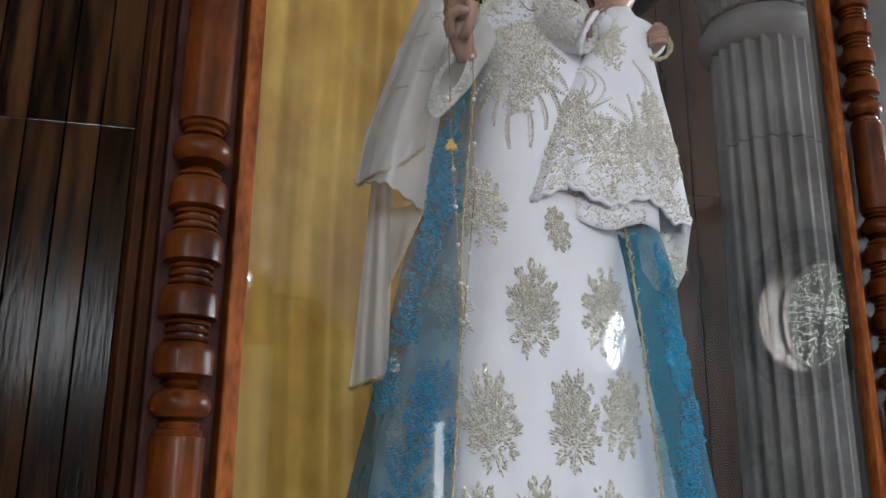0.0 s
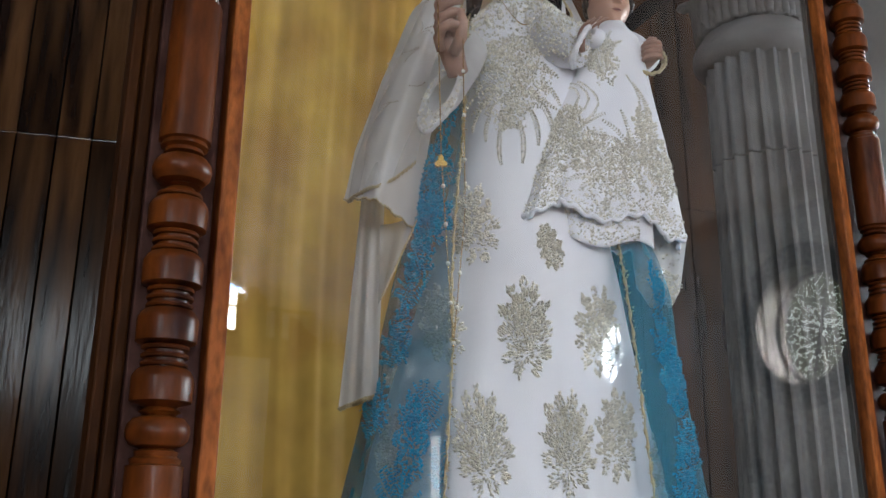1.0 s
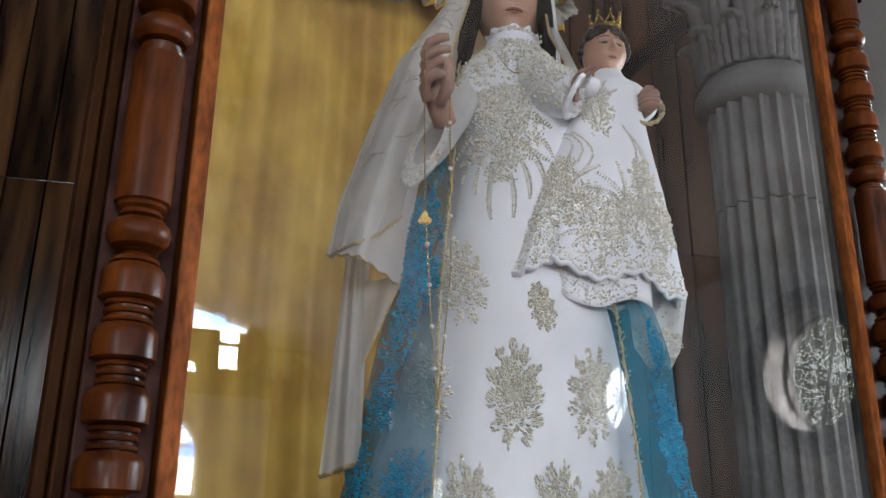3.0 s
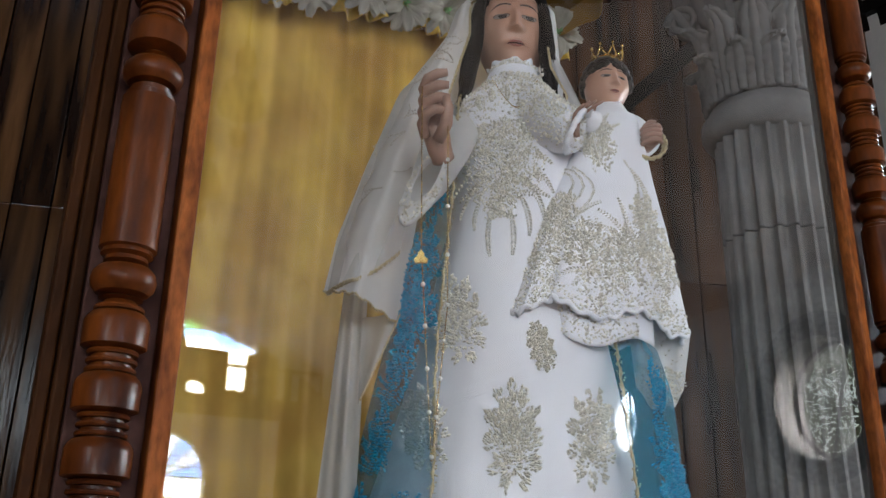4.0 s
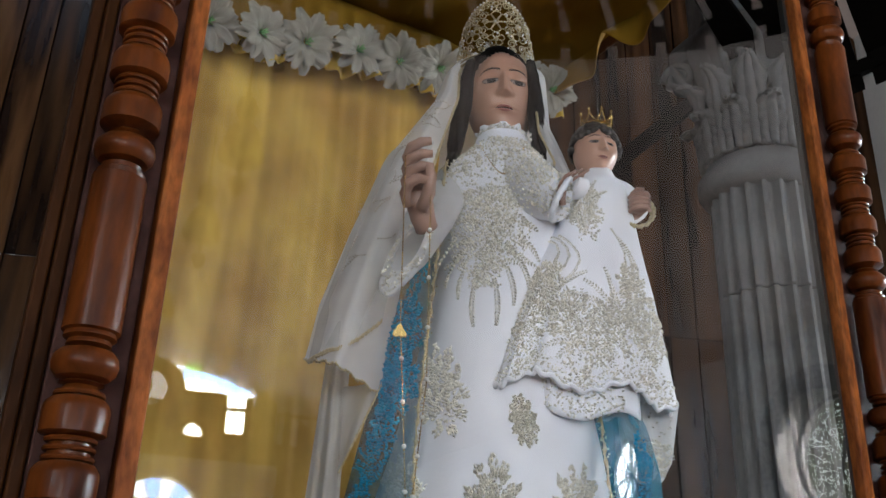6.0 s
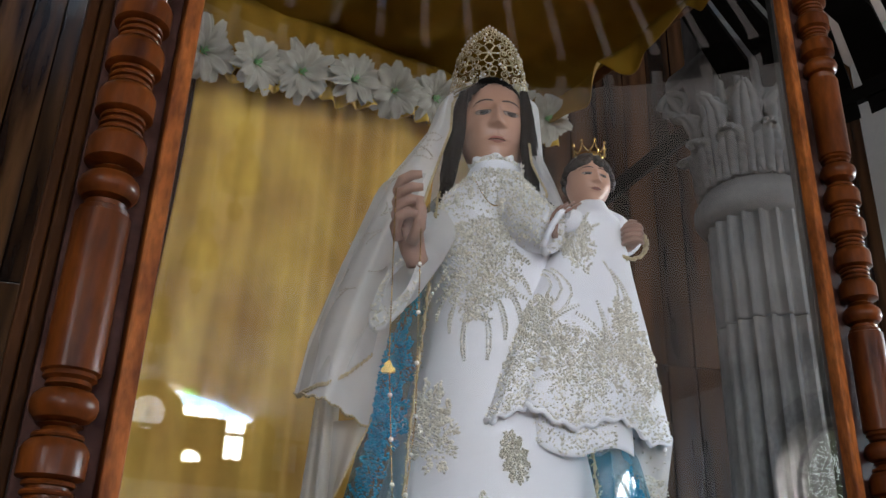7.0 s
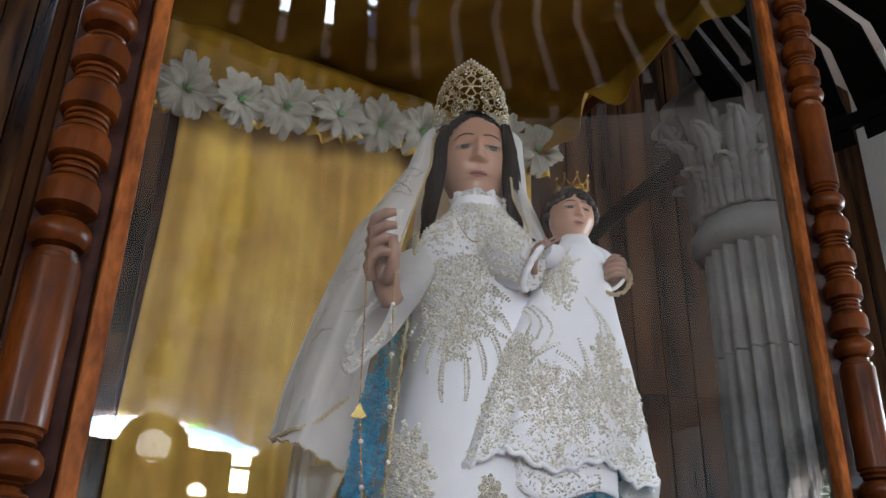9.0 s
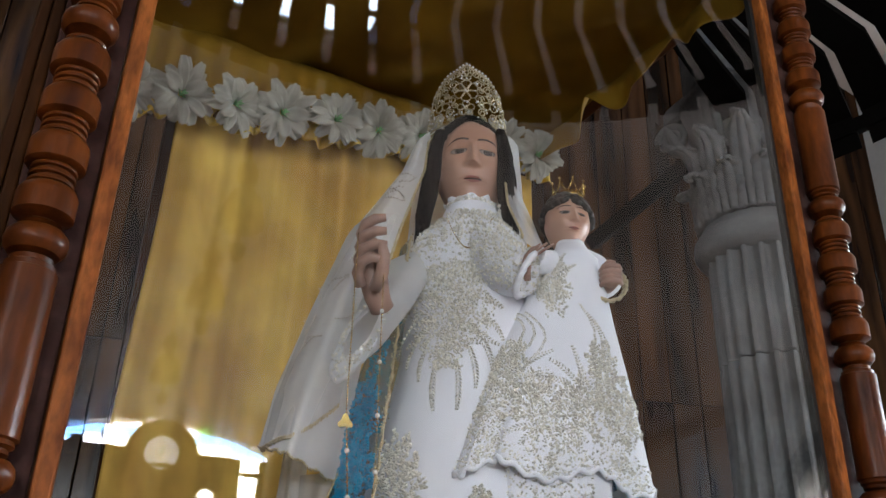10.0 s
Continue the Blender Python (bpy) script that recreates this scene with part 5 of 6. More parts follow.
def head(bm, c, w, h, d, skin=0, lip=1, eye=2, brow=3, turn=0.0, white=2, fine=(280, 240)):
    """A plain carved face: egg-shaped head with nose, brow and chin relief, painted eyes and lips."""
    m = Matrix.Translation(c) @ Matrix.Rotation(turn, 4, "Z")
    n, k = fine
    loops = []
    for j in range(1, k):
        v = -1 + 2 * j / k                     # -1 chin, 1 top
        rr = math.sqrt(max(0, 1 - v * v))
        loop = []
        for i in range(n):
            t = 2 * math.pi * i / n
            jaw = 1.0 if v > -0.1 else 1.0 - 0.38 * ((-0.1 - v) / 0.9) ** 1.3
            x = math.cos(t) * rr ** 0.85 * w * jaw
            y = math.sin(t) * rr ** 0.85 * d
            if math.sin(t) < 0:
                f = -math.sin(t)
                xn = x / w
                y *= 0.93 + 0.03 * math.cos(3 * t)
                nose = math.exp(-(xn / (0.105 + 0.05 * max(0.0, min(1.0, (0.1 - v) / 0.3)))) ** 2) * max(0.0, min(1.0, (0.34 - v) / 0.52)) ** 0.9 * (1 if v > -0.19 else math.exp(-((v + 0.19) / 0.035) ** 2))
                wing = math.exp(-((abs(xn) - 0.17) / 0.09) ** 2) * math.exp(-((v + 0.17) / 0.06) ** 2)
                socket = math.exp(-((abs(xn) - 0.38) / 0.24) ** 2) * math.exp(-((v - 0.165) / 0.115) ** 2)
                lid = math.exp(-((abs(xn) - 0.40) / 0.17) ** 2) * math.exp(-((v - 0.125) / 0.062) ** 2)
                crease = math.exp(-((abs(xn) - 0.40) / 0.2) ** 2) * math.exp(-((v - 0.215 + 0.5 * (abs(xn) - 0.4) ** 2) / 0.014) ** 2)
                philtrum = math.exp(-(xn / 0.05) ** 2) * math.exp(-((v + 0.30) / 0.06) ** 2)
                parting = math.exp(-(xn / 0.24) ** 2) * math.exp(-((v + 0.435) / 0.012) ** 2)
                browr = math.exp(-((abs(xn) - 0.4) / 0.3) ** 2) * math.exp(-((v - 0.34) / 0.07) ** 2)
                lips = math.exp(-(xn / 0.26) ** 2) * (math.exp(-((v + 0.40) / 0.030) ** 2) + 1.1 * math.exp(-((v + 0.475) / 0.038) ** 2))
                chin = math.exp(-(xn / 0.28) ** 2) * math.exp(-((v + 0.78) / 0.12) ** 2)
                cheek = math.exp(-((abs(xn) - 0.5) / 0.25) ** 2) * math.exp(-((v + 0.2) / 0.22) ** 2)
                y -= f * h * (0.175 * nose + 0.035 * wing - 0.12 * socket + 0.10 * lid - 0.012 * crease - 0.012 * philtrum - 0.02 * parting + 0.03 * browr + 0.045 * lips + 0.06 * chin + 0.03 * cheek)
            loop.append(m @ Vector((x, y, v * h)))
        loops.append(loop)
    rings(bm, loops, True, True, True, skin)
    for f in bm.faces:
        if f.material_index != skin or len(f.verts) > 4:
            continue
        p = m.inverted() @ f.calc_center_median()
        xn, v = p.x / w, p.z / h
        if p.y > -0.2 * d:
            continue
        lx = xn / 0.25
        if abs(lx) < 1 and -0.435 - 0.068 * (1 - lx * lx) < v < -0.435 + 0.058 * (1 - lx * lx) - 0.014 * math.exp(-(xn / 0.05) ** 2):
            f.material_index = brow if abs(v + 0.435) < 0.007 else lip
        ex = (abs(xn) - 0.39) / 0.225
        if abs(ex) < 1:
            arch = math.sqrt(1 - ex * ex)
            up, low = 0.122 + 0.08 * arch, 0.122 - 0.078 * arch
            if low < v < up:
                f.material_index = white
                if v > up - 0.03:
                    f.material_index = eye
                elif v < low + 0.009:
                    f.material_index = brow
                elif ((xn - (0.39 if xn > 0 else -0.39) - 0.02) * w) ** 2 + ((v - 0.118) * h) ** 2 < (0.125 * w) ** 2:
                    f.material_index = eye
        bx = (abs(xn) - 0.41) / 0.29
        if abs(bx) < 1 and abs(v - (0.355 - 0.03 * bx * bx - 0.05 * max(0.0, bx) ** 2)) < 0.024 * (1.0 - 0.75 * max(0.0, bx) ** 1.5) * (1 - 0.3 * max(0.0, -bx)):
            f.material_index = brow


def hand_mesh(bm, base, up, palm, scale, mat, spread=0.2, curl=0.3):
    """A plain carved hand with four fingers and a thumb."""
    up, palm = Vector(up).normalized(), Vector(palm).normalized()
    side = up.cross(palm).normalized()
    b = Vector(base)
    tube(bm, [b - up * 0.05 * scale, b, b + up * 0.04 * scale, b + up * 0.075 * scale], [0.021 * scale, 0.022 * scale, 0.03 * scale, 0.028 * scale], 14, mat)
    for i in range(4):
        o = (i - 1.5)
        ln = (0.068, 0.078, 0.074, 0.058)[i] * scale
        p = b + up * 0.07 * scale + side * o * 0.0165 * scale
        d = (up + side * o * spread * 0.35).normalized()
        tube(bm, [p, p + d * ln * 0.45 + palm * curl * 0.012 * scale, p + d * ln * 0.8 + palm * curl * 0.035 * scale * (1 + 0.4 * i), p + d * ln + palm * curl * 0.06 * scale * (1 + 0.4 * i)],
             [0.0108 * scale, 0.0105 * scale, 0.0098 * scale, 0.007 * scale], 10, mat)
    p = b + up * 0.02 * scale - side * 0.022 * scale
    tube(bm, [p, p + (up * 0.5 - side * 0.7 + palm * 0.5) * 0.035 * scale, p + (up * 1.3 - side * 0.75 + palm) * 0.04 * scale], [0.012 * scale, 0.01 * scale, 0.006 * scale], 10, mat)


def build_statue():
    bm = bmesh.new()
    head(bm, (0.204, 1.374, 2.470), 0.071, 0.115, 0.082, 0, 1, 2, 3, radians(4), 6)
    tube(bm, [(0.203, 1.385, 2.30), (0.203, 1.385, 2.42)], [0.034, 0.03], 20, 0)
    # hair: cap with a centre parting and two long falls
    m = Matrix.Translation((0.197, 1.392, 2.50))
    loops = []
    n = 56
    for j in range(25):
        th = math.pi * 0.5 * j / 24
        loop = []
        for i in range(n):
            t = 2 * math.pi * i / n
            strand = 1 + 0.012 * math.sin(i * 3.1)
            loop.append(m @ Vector((0.077 * strand * math.sin(th) * math.cos(t), 0.082 * strand * math.sin(th) * math.sin(t), 0.115 * math.cos(th))))
        loops.append(loop)
    base_faces = len(bm.faces)
    rings(bm, loops[1:], True, True, False, 4)
    bm.faces.ensure_lookup_table()
    gone = [f for f in bm.faces[base_faces:] if (lambda p: p.y < 1.35 and (p.z < 2.51 or abs(p.x - 0.202) < 0.055 * max(0.0, 1 - ((p.z - 2.51) / 0.062) ** 1.5)))(f.calc_center_median())]
    bmesh.ops.delete(bm, geom=gone, context="FACES")
    for sg in (-1, 1):
        for k in range(16):
            f = k / 15
            x0 = 0.202 + sg * (0.063 + 0.012 * f)
            y0 = 1.325 + 0.075 * f
            pts = []
            for q in range(8):
                g = q / 7
                pts.append((x0 + sg * (0.006 * math.sin(g * 5 + k) + 0.02 * g * (0.6 if sg > 0 else 1.3) - 0.006 * (1 - g)), y0 - 0.012 * g + 0.003 * math.sin(g * 8 + k * 2), 2.545 - 0.215 * g - 0.01 * math.sin(k * 3)))
            tube(bm, pts, [0.006, 0.011, 0.012, 0.012, 0.012, 0.011, 0.009, 0.004], 7, 4)
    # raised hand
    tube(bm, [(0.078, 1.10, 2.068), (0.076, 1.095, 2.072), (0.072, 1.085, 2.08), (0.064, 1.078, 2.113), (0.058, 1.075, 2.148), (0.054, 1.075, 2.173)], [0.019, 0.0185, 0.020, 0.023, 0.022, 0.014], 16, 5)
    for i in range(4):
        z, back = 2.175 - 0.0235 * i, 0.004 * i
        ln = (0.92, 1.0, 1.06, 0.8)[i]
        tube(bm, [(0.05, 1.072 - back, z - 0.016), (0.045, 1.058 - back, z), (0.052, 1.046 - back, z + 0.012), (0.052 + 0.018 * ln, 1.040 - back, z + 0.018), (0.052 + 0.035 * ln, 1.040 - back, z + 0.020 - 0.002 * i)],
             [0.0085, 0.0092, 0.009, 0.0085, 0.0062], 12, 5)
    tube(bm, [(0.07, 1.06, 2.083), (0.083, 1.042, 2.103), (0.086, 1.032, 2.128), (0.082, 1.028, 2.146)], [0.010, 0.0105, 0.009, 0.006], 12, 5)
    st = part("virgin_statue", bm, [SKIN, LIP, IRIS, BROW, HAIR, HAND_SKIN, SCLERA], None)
    tagged(st, "painted religious statue with black hair and a raised hand", "statue")


def build_child():
    c = thing("child_gown", "small white satin gown with dense sequin lace and scalloped hem", "dress", m=Matrix.Identity(4))
    rng = random.Random(44)
    rows = [(1.84, 0.352, 1.272, 0.188, 0.07), (1.93, 0.357, 1.272, 0.162, 0.07), (2.03, 0.364, 1.274, 0.13, 0.066), (2.13, 0.376, 1.285, 0.09, 0.056), (2.2, 0.385, 1.295, 0.064, 0.05),
            (2.245, 0.389, 1.305, 0.052, 0.042), (2.27, 0.39, 1.318, 0.03, 0.03), (2.29, 0.39, 1.325, 0.024, 0.024)]
    yaw = radians(35)
    def loop(z, n=96, v=1.0):
        cx, cy, hw, hd = lerp(rows, z)
        out = []
        for i in range(n):
            t = 2 * math.pi * i / n
            f = max(0, min(1, (2.1 - z) / 0.26))
            w = 1 + 0.05 * f * math.sin(t * 8 + 0.7) + 0.025 * f * math.sin(t * 15)
            x, y = hw * w * math.cos(t), hd * w * math.sin(t)
            zz = z - 0.012 * f * f * math.sin(t * 6 + 1.0) - 0.004 * f * f * math.sin(t * 31)
            out.append(Vector((cx + x * math.cos(yaw) - y * math.sin(yaw), cy + x * math.sin(yaw) + y * math.cos(yaw), zz)))
        return out
    bm = bmesh.new()
    zs = [1.84 + 0.45 * i / 40 for i in range(41)]
    rings(bm, [loop(z) for z in zs])
    tree = make_tree(bm)
    solid(part("gown_cloth", bm, GOWN, c), 0.003)
    hem = loop(1.84, 144)
    bm = bmesh.new()
    tube(bm, hem + [hem[0]], 0.0045, 6)
    part("hem_piping", bm, GOWN, c, "white satin hem piping")
    bm = bmesh.new()
    def lace(x, z):
        k = max(0.0, min(1.0, (1.915 + 0.03 * math.sin(x * 60) - z) / 0.06))
        return 0.85 * k * (0.65 + 0.35 * math.sin(x * 95 + z * 60) * math.sin(z * 120 - x * 30))
    scatter_beads(bm, tree, lace, 3300, (0.18, 0.52), (1.825, 2.02), rng)
    for x, z, w, h in ((0.245, 1.955, 0.04, 0.05), (0.315, 1.94, 0.04, 0.055), (0.39, 1.945, 0.042, 0.06), (0.455, 1.955, 0.04, 0.06), (0.275, 2.02, 0.028, 0.035), (0.425, 2.03, 0.03, 0.04)):
        motif(bm, tree, x, z, w, h, rng, 0.0, 7, 520)
    for x, z, s, lean in ((0.26, 1.985, 0.05, -0.3), (0.33, 1.955, 0.045, 0.15), (0.43, 1.97, 0.05, 0.2), (0.385, 1.935, 0.04, 0.0), (0.47, 1.93, 0.04, 0.2), (0.235, 1.92, 0.04, 0)):
        spray(bm, tree, x, z, s, rng, lean)
    for k in range(3):
        pts = [(0.278 + 0.016 * k + 0.022 * math.sin(f * 4.4 - 0.4), 2.125 - 0.008 * k - 0.115 * f) for f in (0, 0.17, 0.33, 0.5, 0.67, 0.83, 1)]
        curve_trail(bm, tree, pts, rng)
        pts = [(0.392 + 0.012 * k + 0.012 * math.sin(f * 5.0) + 0.03 * f, 2.13 - 0.012 * k - 0.125 * f) for f in (0, 0.17, 0.33, 0.5, 0.67, 0.83, 1)]
        curve_trail(bm, tree, pts, rng)
    for x0, z0 in ((0.266, 1.97), (0.402, 1.965), (0.335, 1.90)):
        for sgn in (-1, 1):
            for a, ln, bend in ((85, 0.085, -0.3), (62, 0.085, -0.7), (40, 0.075, -0.9), (18, 0.06, -1.0), (-8, 0.05, -0.9)):
                stroke(bm, tree, x0 + sgn * 0.008, z0, radians(a), ln * rng.uniform(0.85, 1.1), bend, sgn, rng)
    spray(bm, tree, 0.348, 2.17, 0.055, rng, 0.15)
    motif(bm, tree, 0.35, 2.165, 0.03, 0.07, rng, 0.0, 7, 420)
    for sgn in (-1, 1):
        for a, ln in ((80, 0.06), (50, 0.05), (-60, 0.05), (-80, 0.07)):
            stroke(bm, tree, 0.345 + sgn * 0.004, 2.18, radians(a), ln, -0.5, sgn, rng)
    part("lace_embroidery", bm, SEQUIN, c, "dense silver-gold sequin lace", False)
    # sleeves
    bm = bmesh.new()
    tube(bm, [(0.412, 1.33, 2.262), (0.428, 1.325, 2.245), (0.440, 1.318, 2.222), (0.447, 1.308, 2.200)], [0.022, 0.027, 0.031, 0.034], 20)
    part("sleeve", bm, GOWN, c)
    bm = bmesh.new()
    for j in range(3):
        ring = [Vector((0.452, 1.284 - 0.005 * j, 2.186)) + Vector((0.025 + 0.0015 * j, 0, 0.006)) * math.cos(i * 0.10472) * (1 + 0.05 * math.sin(i * 1.7 + j)) + Vector((-0.003, 0.012, 0.031 + 0.0015 * j)) * math.sin(i * 0.10472) * (1 + 0.05 * math.sin(i * 1.3 + j)) for i in range(61)]
        tube(bm, ring, [0.0024 + 0.0014 * (i * 7 % 5 < 2) for i in range(61)], 6)
    part("cuff_lace", bm, GOLD_TRIM, c, "gold lace cuff")
    bm = bmesh.new()
    tube(bm, [(0.368, 1.31, 2.245), (0.345, 1.265, 2.225), (0.322, 1.205, 2.195)], [0.022, 0.022, 0.018], 20)
    part("sleeve", bm, GOWN, c)
    # underskirt of lace below the hem and a hanging train
    bm = bmesh.new()
    def under(u, v):
        t = math.pi * (1.02 + 0.6 * u)
        x, y = (0.15 + 0.008 * math.sin(u * 20)) * math.cos(t), 0.075 * math.sin(t)
        return (0.345 + x * math.cos(yaw) - y * math.sin(yaw), 1.285 + x * math.sin(yaw) + y * math.cos(yaw), 1.795 + 0.012 * math.sin(u * 9) + 0.08 * v)
    grid_sheet(bm, under, 40, 8)
    tree2 = make_tree(bm)
    solid(part("underskirt", bm, GOWN, c), 0.002)
    bm = bmesh.new()
    scatter_beads(bm, tree2, lambda x, z: 0.7, 500, (0.18, 0.4), (1.785, 1.86), rng)
    part("underskirt_lace", bm, SEQUIN, c, "", False)
    bm = bmesh.new()
    def train(u, v):
        w = 0.046 + 0.012 * v
        return (0.458 + 0.006 * v + (u - 0.5) * 2 * w, 1.335 + 0.04 * u + 0.010 * math.sin(u * 9 + v), 1.745 + 0.105 * v - 0.032 * (1 - v) * math.sin(math.pi * u) + 0.006 * math.sin(u * 14))
    grid_sheet(bm, train, 20, 16)
    tree3 = make_tree(bm)
    part("train", bm, TULLE, c, "sheer hanging end of the gown")
    bm = bmesh.new()
    scatter_beads(bm, tree3, lambda x, z: 0.9 if z < 1.785 else 0.06, 800, (0.38, 0.55), (1.67, 1.87), rng)
    part("train_lace", bm, SEQUIN, c, "", False)
    # the carved child
    bm = bmesh.new()
    head(bm, (0.386, 1.33, 2.332), 0.042, 0.058, 0.047, 0, 1, 2, 3, radians(14), 6, (190, 160))
    tube(bm, [(0.388, 1.335, 2.26), (0.388, 1.335, 2.3)], 0.02, 14, 0)
    rng2 = random.Random(9)
    for i in range(520):
        t, q = rng2.uniform(0, 6.283), rng2.random()
        th = q * 1.55
        x, y, z = 0.046 * math.sin(th) * math.cos(t), 0.052 * math.sin(th) * math.sin(t), 0.058 * math.cos(th)
        if y < -0.01 and z < 0.030 - 0.3 * abs(x):
            continue
        ball(bm, (0.386 + x, 1.336 + y, 2.336 + z), rng2.uniform(0.006, 0.0085), None, 8, 4)
    ball(bm, (0.453, 1.268, 2.196), (0.0185, 0.018, 0.0175), None, 16, 5)
    for i in range(4):
        zz = 2.210 - 0.0092 * i
        tube(bm, [(0.436, 1.268, zz), (0.440, 1.254, zz), (0.452, 1.248, zz + 0.001), (0.464, 1.251, zz + 0.001), (0.470, 1.262, zz)], [0.0044, 0.0052, 0.0054, 0.0052, 0.004], 10, 5)
    tube(bm, [(0.440, 1.262, 2.214), (0.449, 1.252, 2.219), (0.460, 1.250, 2.218)], [0.005, 0.0055, 0.004], 10, 5)
    tube(bm, [(0.449, 1.305, 2.198), (0.452, 1.280, 2.196)], [0.015, 0.016], 14, 5)
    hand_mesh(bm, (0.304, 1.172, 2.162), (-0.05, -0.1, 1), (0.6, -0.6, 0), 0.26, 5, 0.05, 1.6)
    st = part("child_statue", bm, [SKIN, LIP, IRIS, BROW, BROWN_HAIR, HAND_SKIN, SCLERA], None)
    tagged(st, "small painted child statue with dark hair", "statue")


def build_jewels():
    # tall openwork crown of rings and scrolls
    cr = thing("crown", "tall pale gilt filigree crown with openwork rosettes", "crown", m=Matrix.Translation((0.192, 1.428, 2.565)))
    R = 0.088
    def bend(x, z):
        t = x / R
        return Vector((R * math.sin(t), -R * math.cos(t), z))
    def top(x):
        k = min(1.0, abs(x) / 0.104)
        return 0.006 + 0.135 * (1 - k ** 2.2) ** 0.75 + 0.012 * max(0.0, 1 - abs(x) / 0.022)
    def ring_at(bm, x, z, r, w=0.0018):
        tube(bm, [bend(x + r * math.cos(i * math.pi / 8), z + r * math.sin(i * math.pi / 8)) for i in range(17)], w, 5)
    def rosette(bm, x, z, r, petals):
        for k in range(petals):
            t = 2 * math.pi * k / petals + math.pi / 2
            loop = []
            for i in range(15):
                q = i / 14
                d, o = r * math.sin(math.pi * q), 0.38 * r * math.sin(2 * math.pi * q)
                loop.append(bend(x + d * math.cos(t) - o * math.sin(t), z + d * math.sin(t) + o * math.cos(t)))
            tube(bm, loop, 0.0013, 5)
        ring_at(bm, x, z, r * 0.18, 0.0018)
    def scroll(bm, x, z, r, sg):
        tube(bm, [bend(x + sg * r * (1 - 0.75 * i / 20) * math.cos(i * 0.5), z + r * (1 - 0.75 * i / 20) * math.sin(i * 0.5)) for i in range(21)], 0.0014, 5)
    bm = bmesh.new()
    tube(bm, [bend(-0.104 + 0.208 * i / 40, 0.0) for i in range(41)], 0.003, 6)
    tube(bm, [bend(-0.104 + 0.208 * i / 40, 0.010) for i in range(41)], 0.0018, 6)
    part("crown_band", bm, SILVER_GILT, cr)
    bm = bmesh.new()
    tube(bm, [bend(-0.104 + 0.208 * i / 80, top(-0.104 + 0.208 * i / 80)) for i in range(81)], 0.0015, 6)
    for x, z, r, p in ((0.0, 0.088, 0.026, 6), (-0.052, 0.066, 0.022, 5), (0.052, 0.066, 0.022, 5), (0.0, 0.126, 0.012, 5), (0.0, 0.044, 0.018, 5), (-0.082, 0.034, 0.015, 5), (0.082, 0.034, 0.015, 5)):
        rosette(bm, x, z, r, p)
    for i in range(19):
        x = -0.096 + 0.192 * i / 18
        z = max(0.010, top(x) - 0.010)
        scroll(bm, x, z, 0.0085, 1 if x > 0 else -1)
    for x, z in ((-0.028, 0.068), (0.028, 0.068), (-0.027, 0.105), (0.027, 0.105), (-0.034, 0.036), (0.034, 0.036), (-0.06, 0.030), (0.06, 0.030), (-0.072, 0.088), (0.072, 0.088), (-0.045, 0.094), (0.045, 0.094)):
        scroll(bm, x, z, 0.0105, 1)
        scroll(bm, x + 0.004, z - 0.016, 0.0075, -1)
    part("filigree", bm, SILVER_GILT, cr, "openwork scrolls and rosettes")
    bm = bmesh.new()
    for i in range(31):
        x = -0.102 + 0.204 * i / 30
        ball(bm, bend(x, top(x) + 0.003), 0.0024, None, 8)
    brng = random.Random(61)
    for i in range(70):
        x = brng.uniform(-0.095, 0.095)
        ball(bm, bend(x, brng.uniform(0.012, max(0.014, top(x) - 0.006))) * 1.0 + Vector((0, -0.002, 0)), brng.uniform(0.0012, 0.0024), None, 6)
    part("crown_beads", bm, PEARL, cr, "small pale stones on the rim")
    # child's crown
    cc = thing("small_crown", "small polished gold crown with points", "crown", m=Matrix.Translation((0.392, 1.335, 2.386)) @ Matrix.Scale(0.86, 4))
    part("crown_band", lathe([(0.03, 0.0), (0.032, 0.002), (0.033, 0.014), (0.030, 0.016), (0.029, 0.002)], 28), GOLD, cc)
    bm = bmesh.new()
    for k in range(8):
        t = k * math.pi / 4 + 0.2
        d = Vector((math.cos(t), math.sin(t), 0))
        s = Vector((-math.sin(t), math.cos(t), 0))
        tube(bm, [d * 0.032 + s * 0.011 + Vector((0, 0, 0.014)), d * 0.035 + s * 0.004 + Vector((0, 0, 0.026)), d * 0.037 + Vector((0, 0, 0.04)), d * 0.035 - s * 0.004 + Vector((0, 0, 0.026)), d * 0.032 - s * 0.011 + Vector((0, 0, 0.014))], 0.0018, 6)
        ball(bm, d * 0.038 + Vector((0, 0, 0.043)), 0.0035, None, 8)
    part("crown_points", bm, GOLD, cc)
    # earrings
    for i, x in enumerate((0.128, 0.262)):
        e = thing("earring", "long pale drop earring hanging beside the hair", "earring", "earrings", m=Matrix.Translation((x, 1.315, 2.40)))
        bm = bmesh.new()
        for k in range(5):
            ball(bm, (0.002 * math.sin(k), 0, -0.011 * k), 0.0045 - 0.0004 * abs(k - 2), None, 8)
        part("drops", bm, PEARL, e)
    # rosary: two strands of beads from the hand, and a medal
    r = thing("rosary", "pearl and gold rosary hanging from the raised hand", "rosary", m=Matrix.Identity(4))
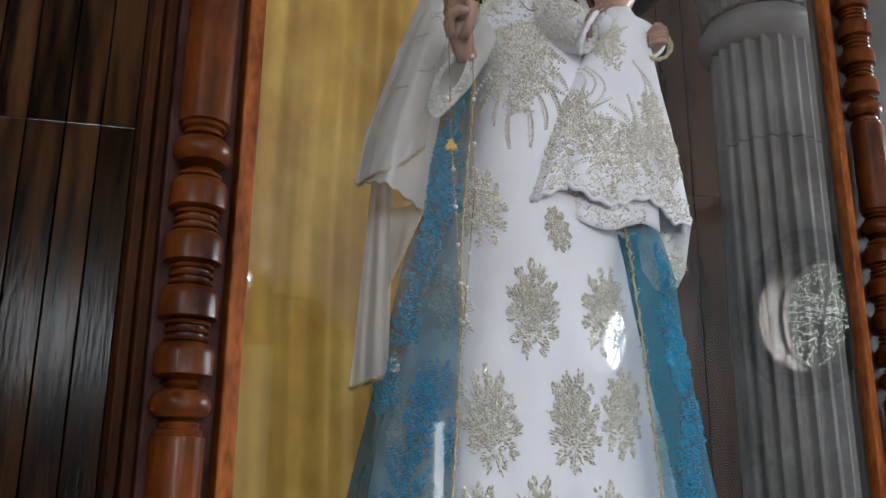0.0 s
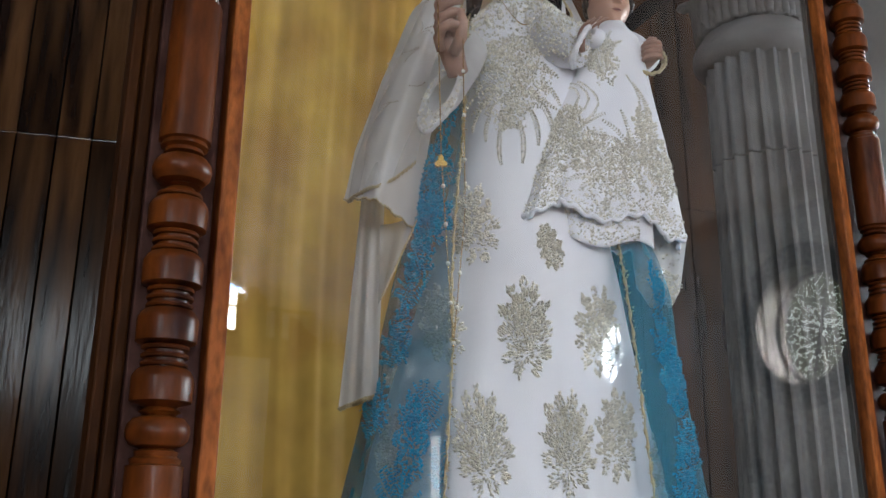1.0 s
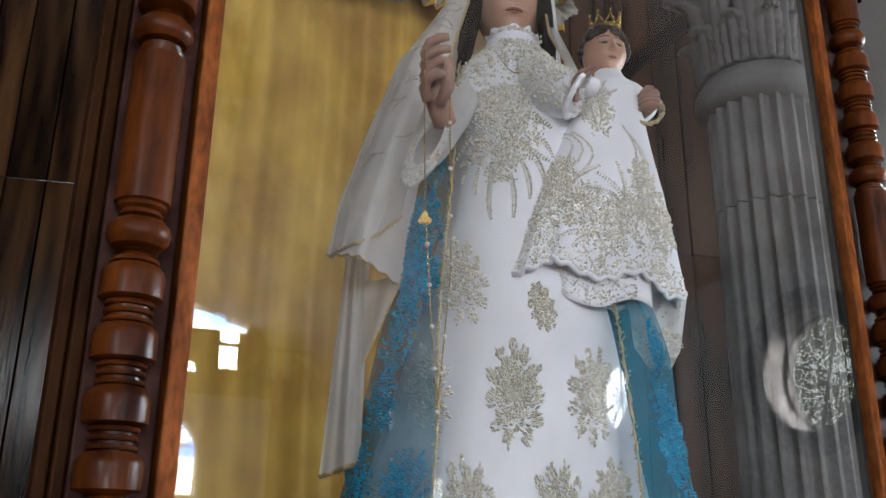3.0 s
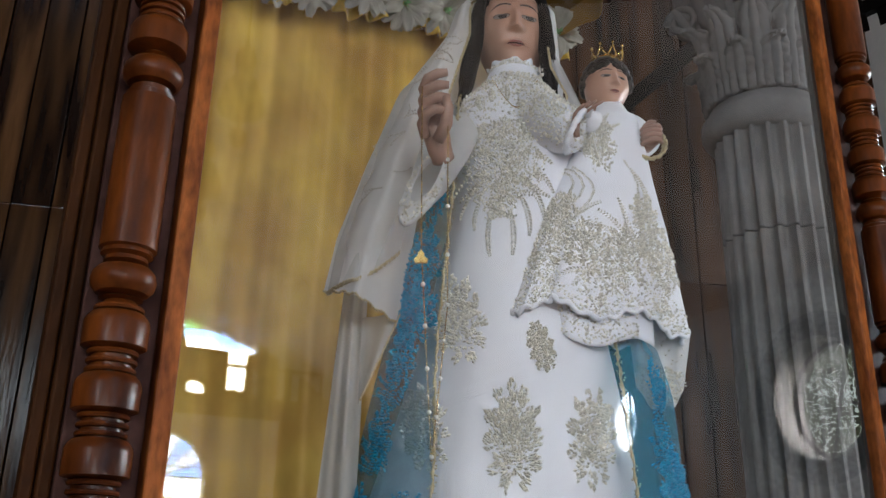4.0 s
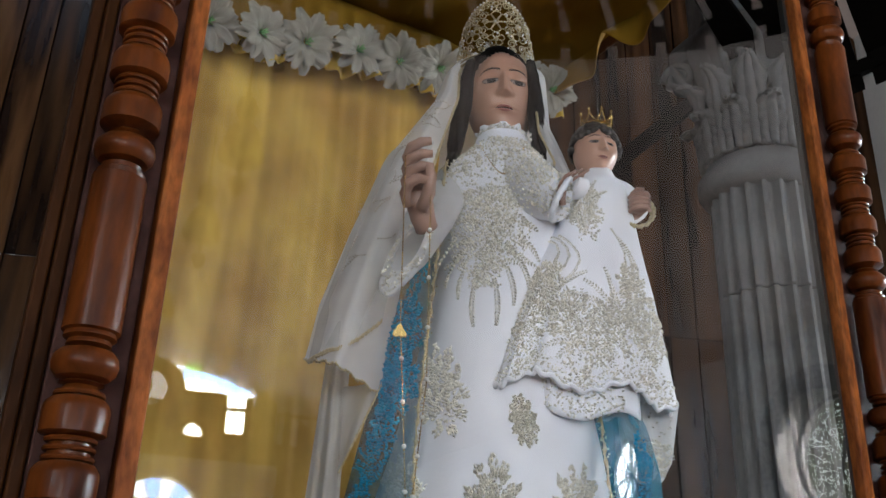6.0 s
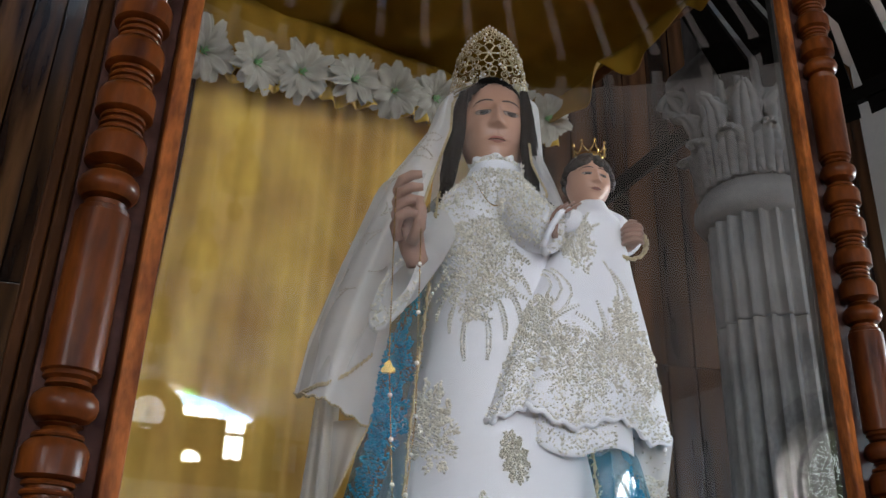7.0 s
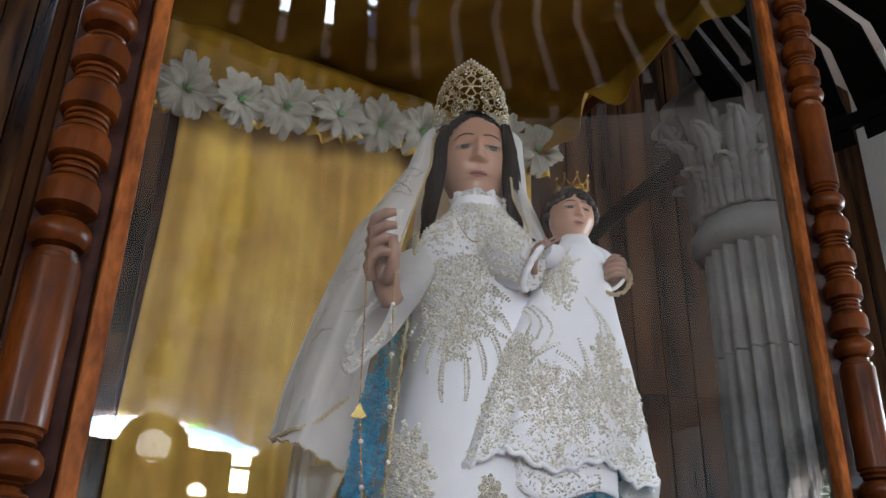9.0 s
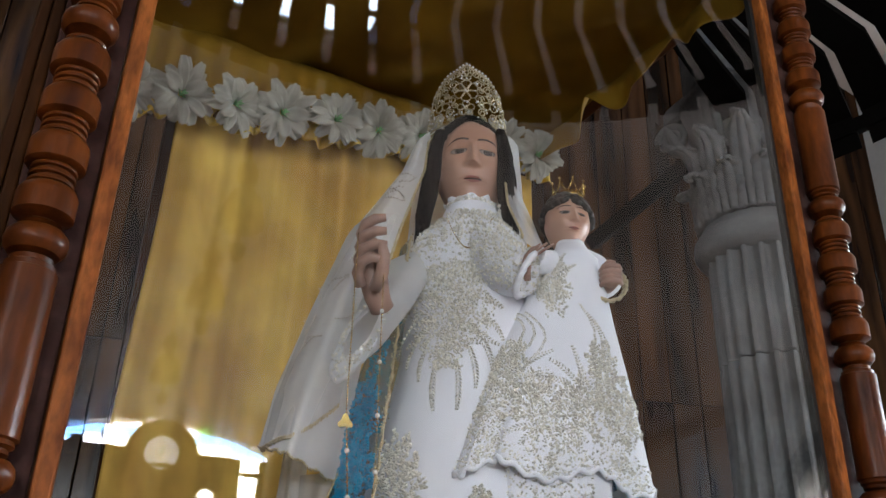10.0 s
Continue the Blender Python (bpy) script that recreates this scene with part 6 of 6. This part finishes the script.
    bm, bg = bmesh.new(), bmesh.new()
    a, b, mid = Vector((0.044, 1.035, 2.165)), Vector((0.086, 1.035, 2.11)), Vector((0.052, 0.998, 1.88))
    def strand(p0, p1, sag, n, every):
        pts = []
        for i in range(n + 1):
            f = i / n
            p = p0.lerp(p1, f) + Vector((0, 0, -sag * math.sin(math.pi * f)))
            pts.append(p)
            if every and i % every == every - 1:
                ball(bm, p, 0.0035, None, 8)
            else:
                ball(bg, p, 0.0015, None, 6)
        tube(bg, pts, 0.0006, 4)
    strand(a, mid, 0.0, 60, 0)
    strand(mid, Vector((0.072, 1.03, 1.58)), 0.0, 60, 12)
    strand(b, Vector((0.09, 1.04, 1.80)), 0.0, 60, 15)
    strand(Vector((0.09, 1.04, 1.80)), Vector((0.072, 1.03, 1.58)), 0.0, 44, 11)
    part("pearls", bm, PEARL, r, "white pearl beads")
    part("chain", bg, GOLD, r, "fine gold bead chain")
    bm = bmesh.new()
    loops = []
    for y in (-0.003, 0.003):
        loops.append([Vector((0.052 + 0.0085 * math.cos(t) * (1 + 0.3 * math.cos(3 * (t - math.pi / 2))), 0.998 + y, 1.862 + 0.0085 * math.sin(t) * (1 + 0.3 * math.cos(3 * (t - math.pi / 2))))) for t in [math.pi / 2 + i * 2 * math.pi / 24 for i in range(24)]])
    rings(bm, loops, True, True, True)
    part("medal", bm, GOLD, r, "small gold centre medal", False)
    # necklace on the bodice
    nk = thing("necklace", "thin gold chain necklace on the bodice", "necklace", m=Matrix.Identity(4))
    bm = bmesh.new()
    for i in range(41):
        f = i / 40
        x = 0.16 + 0.09 * f
        z = 2.335 - 0.10 * math.sin(math.pi * f)
        cx, hw, fy, hd = lerp(GOWN_ROWS, z)
        y = fy + hd - hd * math.sqrt(max(0, 1 - ((x - cx) / hw) ** 2)) - 0.004
        ball(bm, (x, y, z), 0.0015, None, 6)
    part("chain", bm, GOLD, nk)


build_gown()
build_cape()
build_veil()
build_statue()
build_child()
build_jewels()

# ---- planks last ----
build_plank_wall()
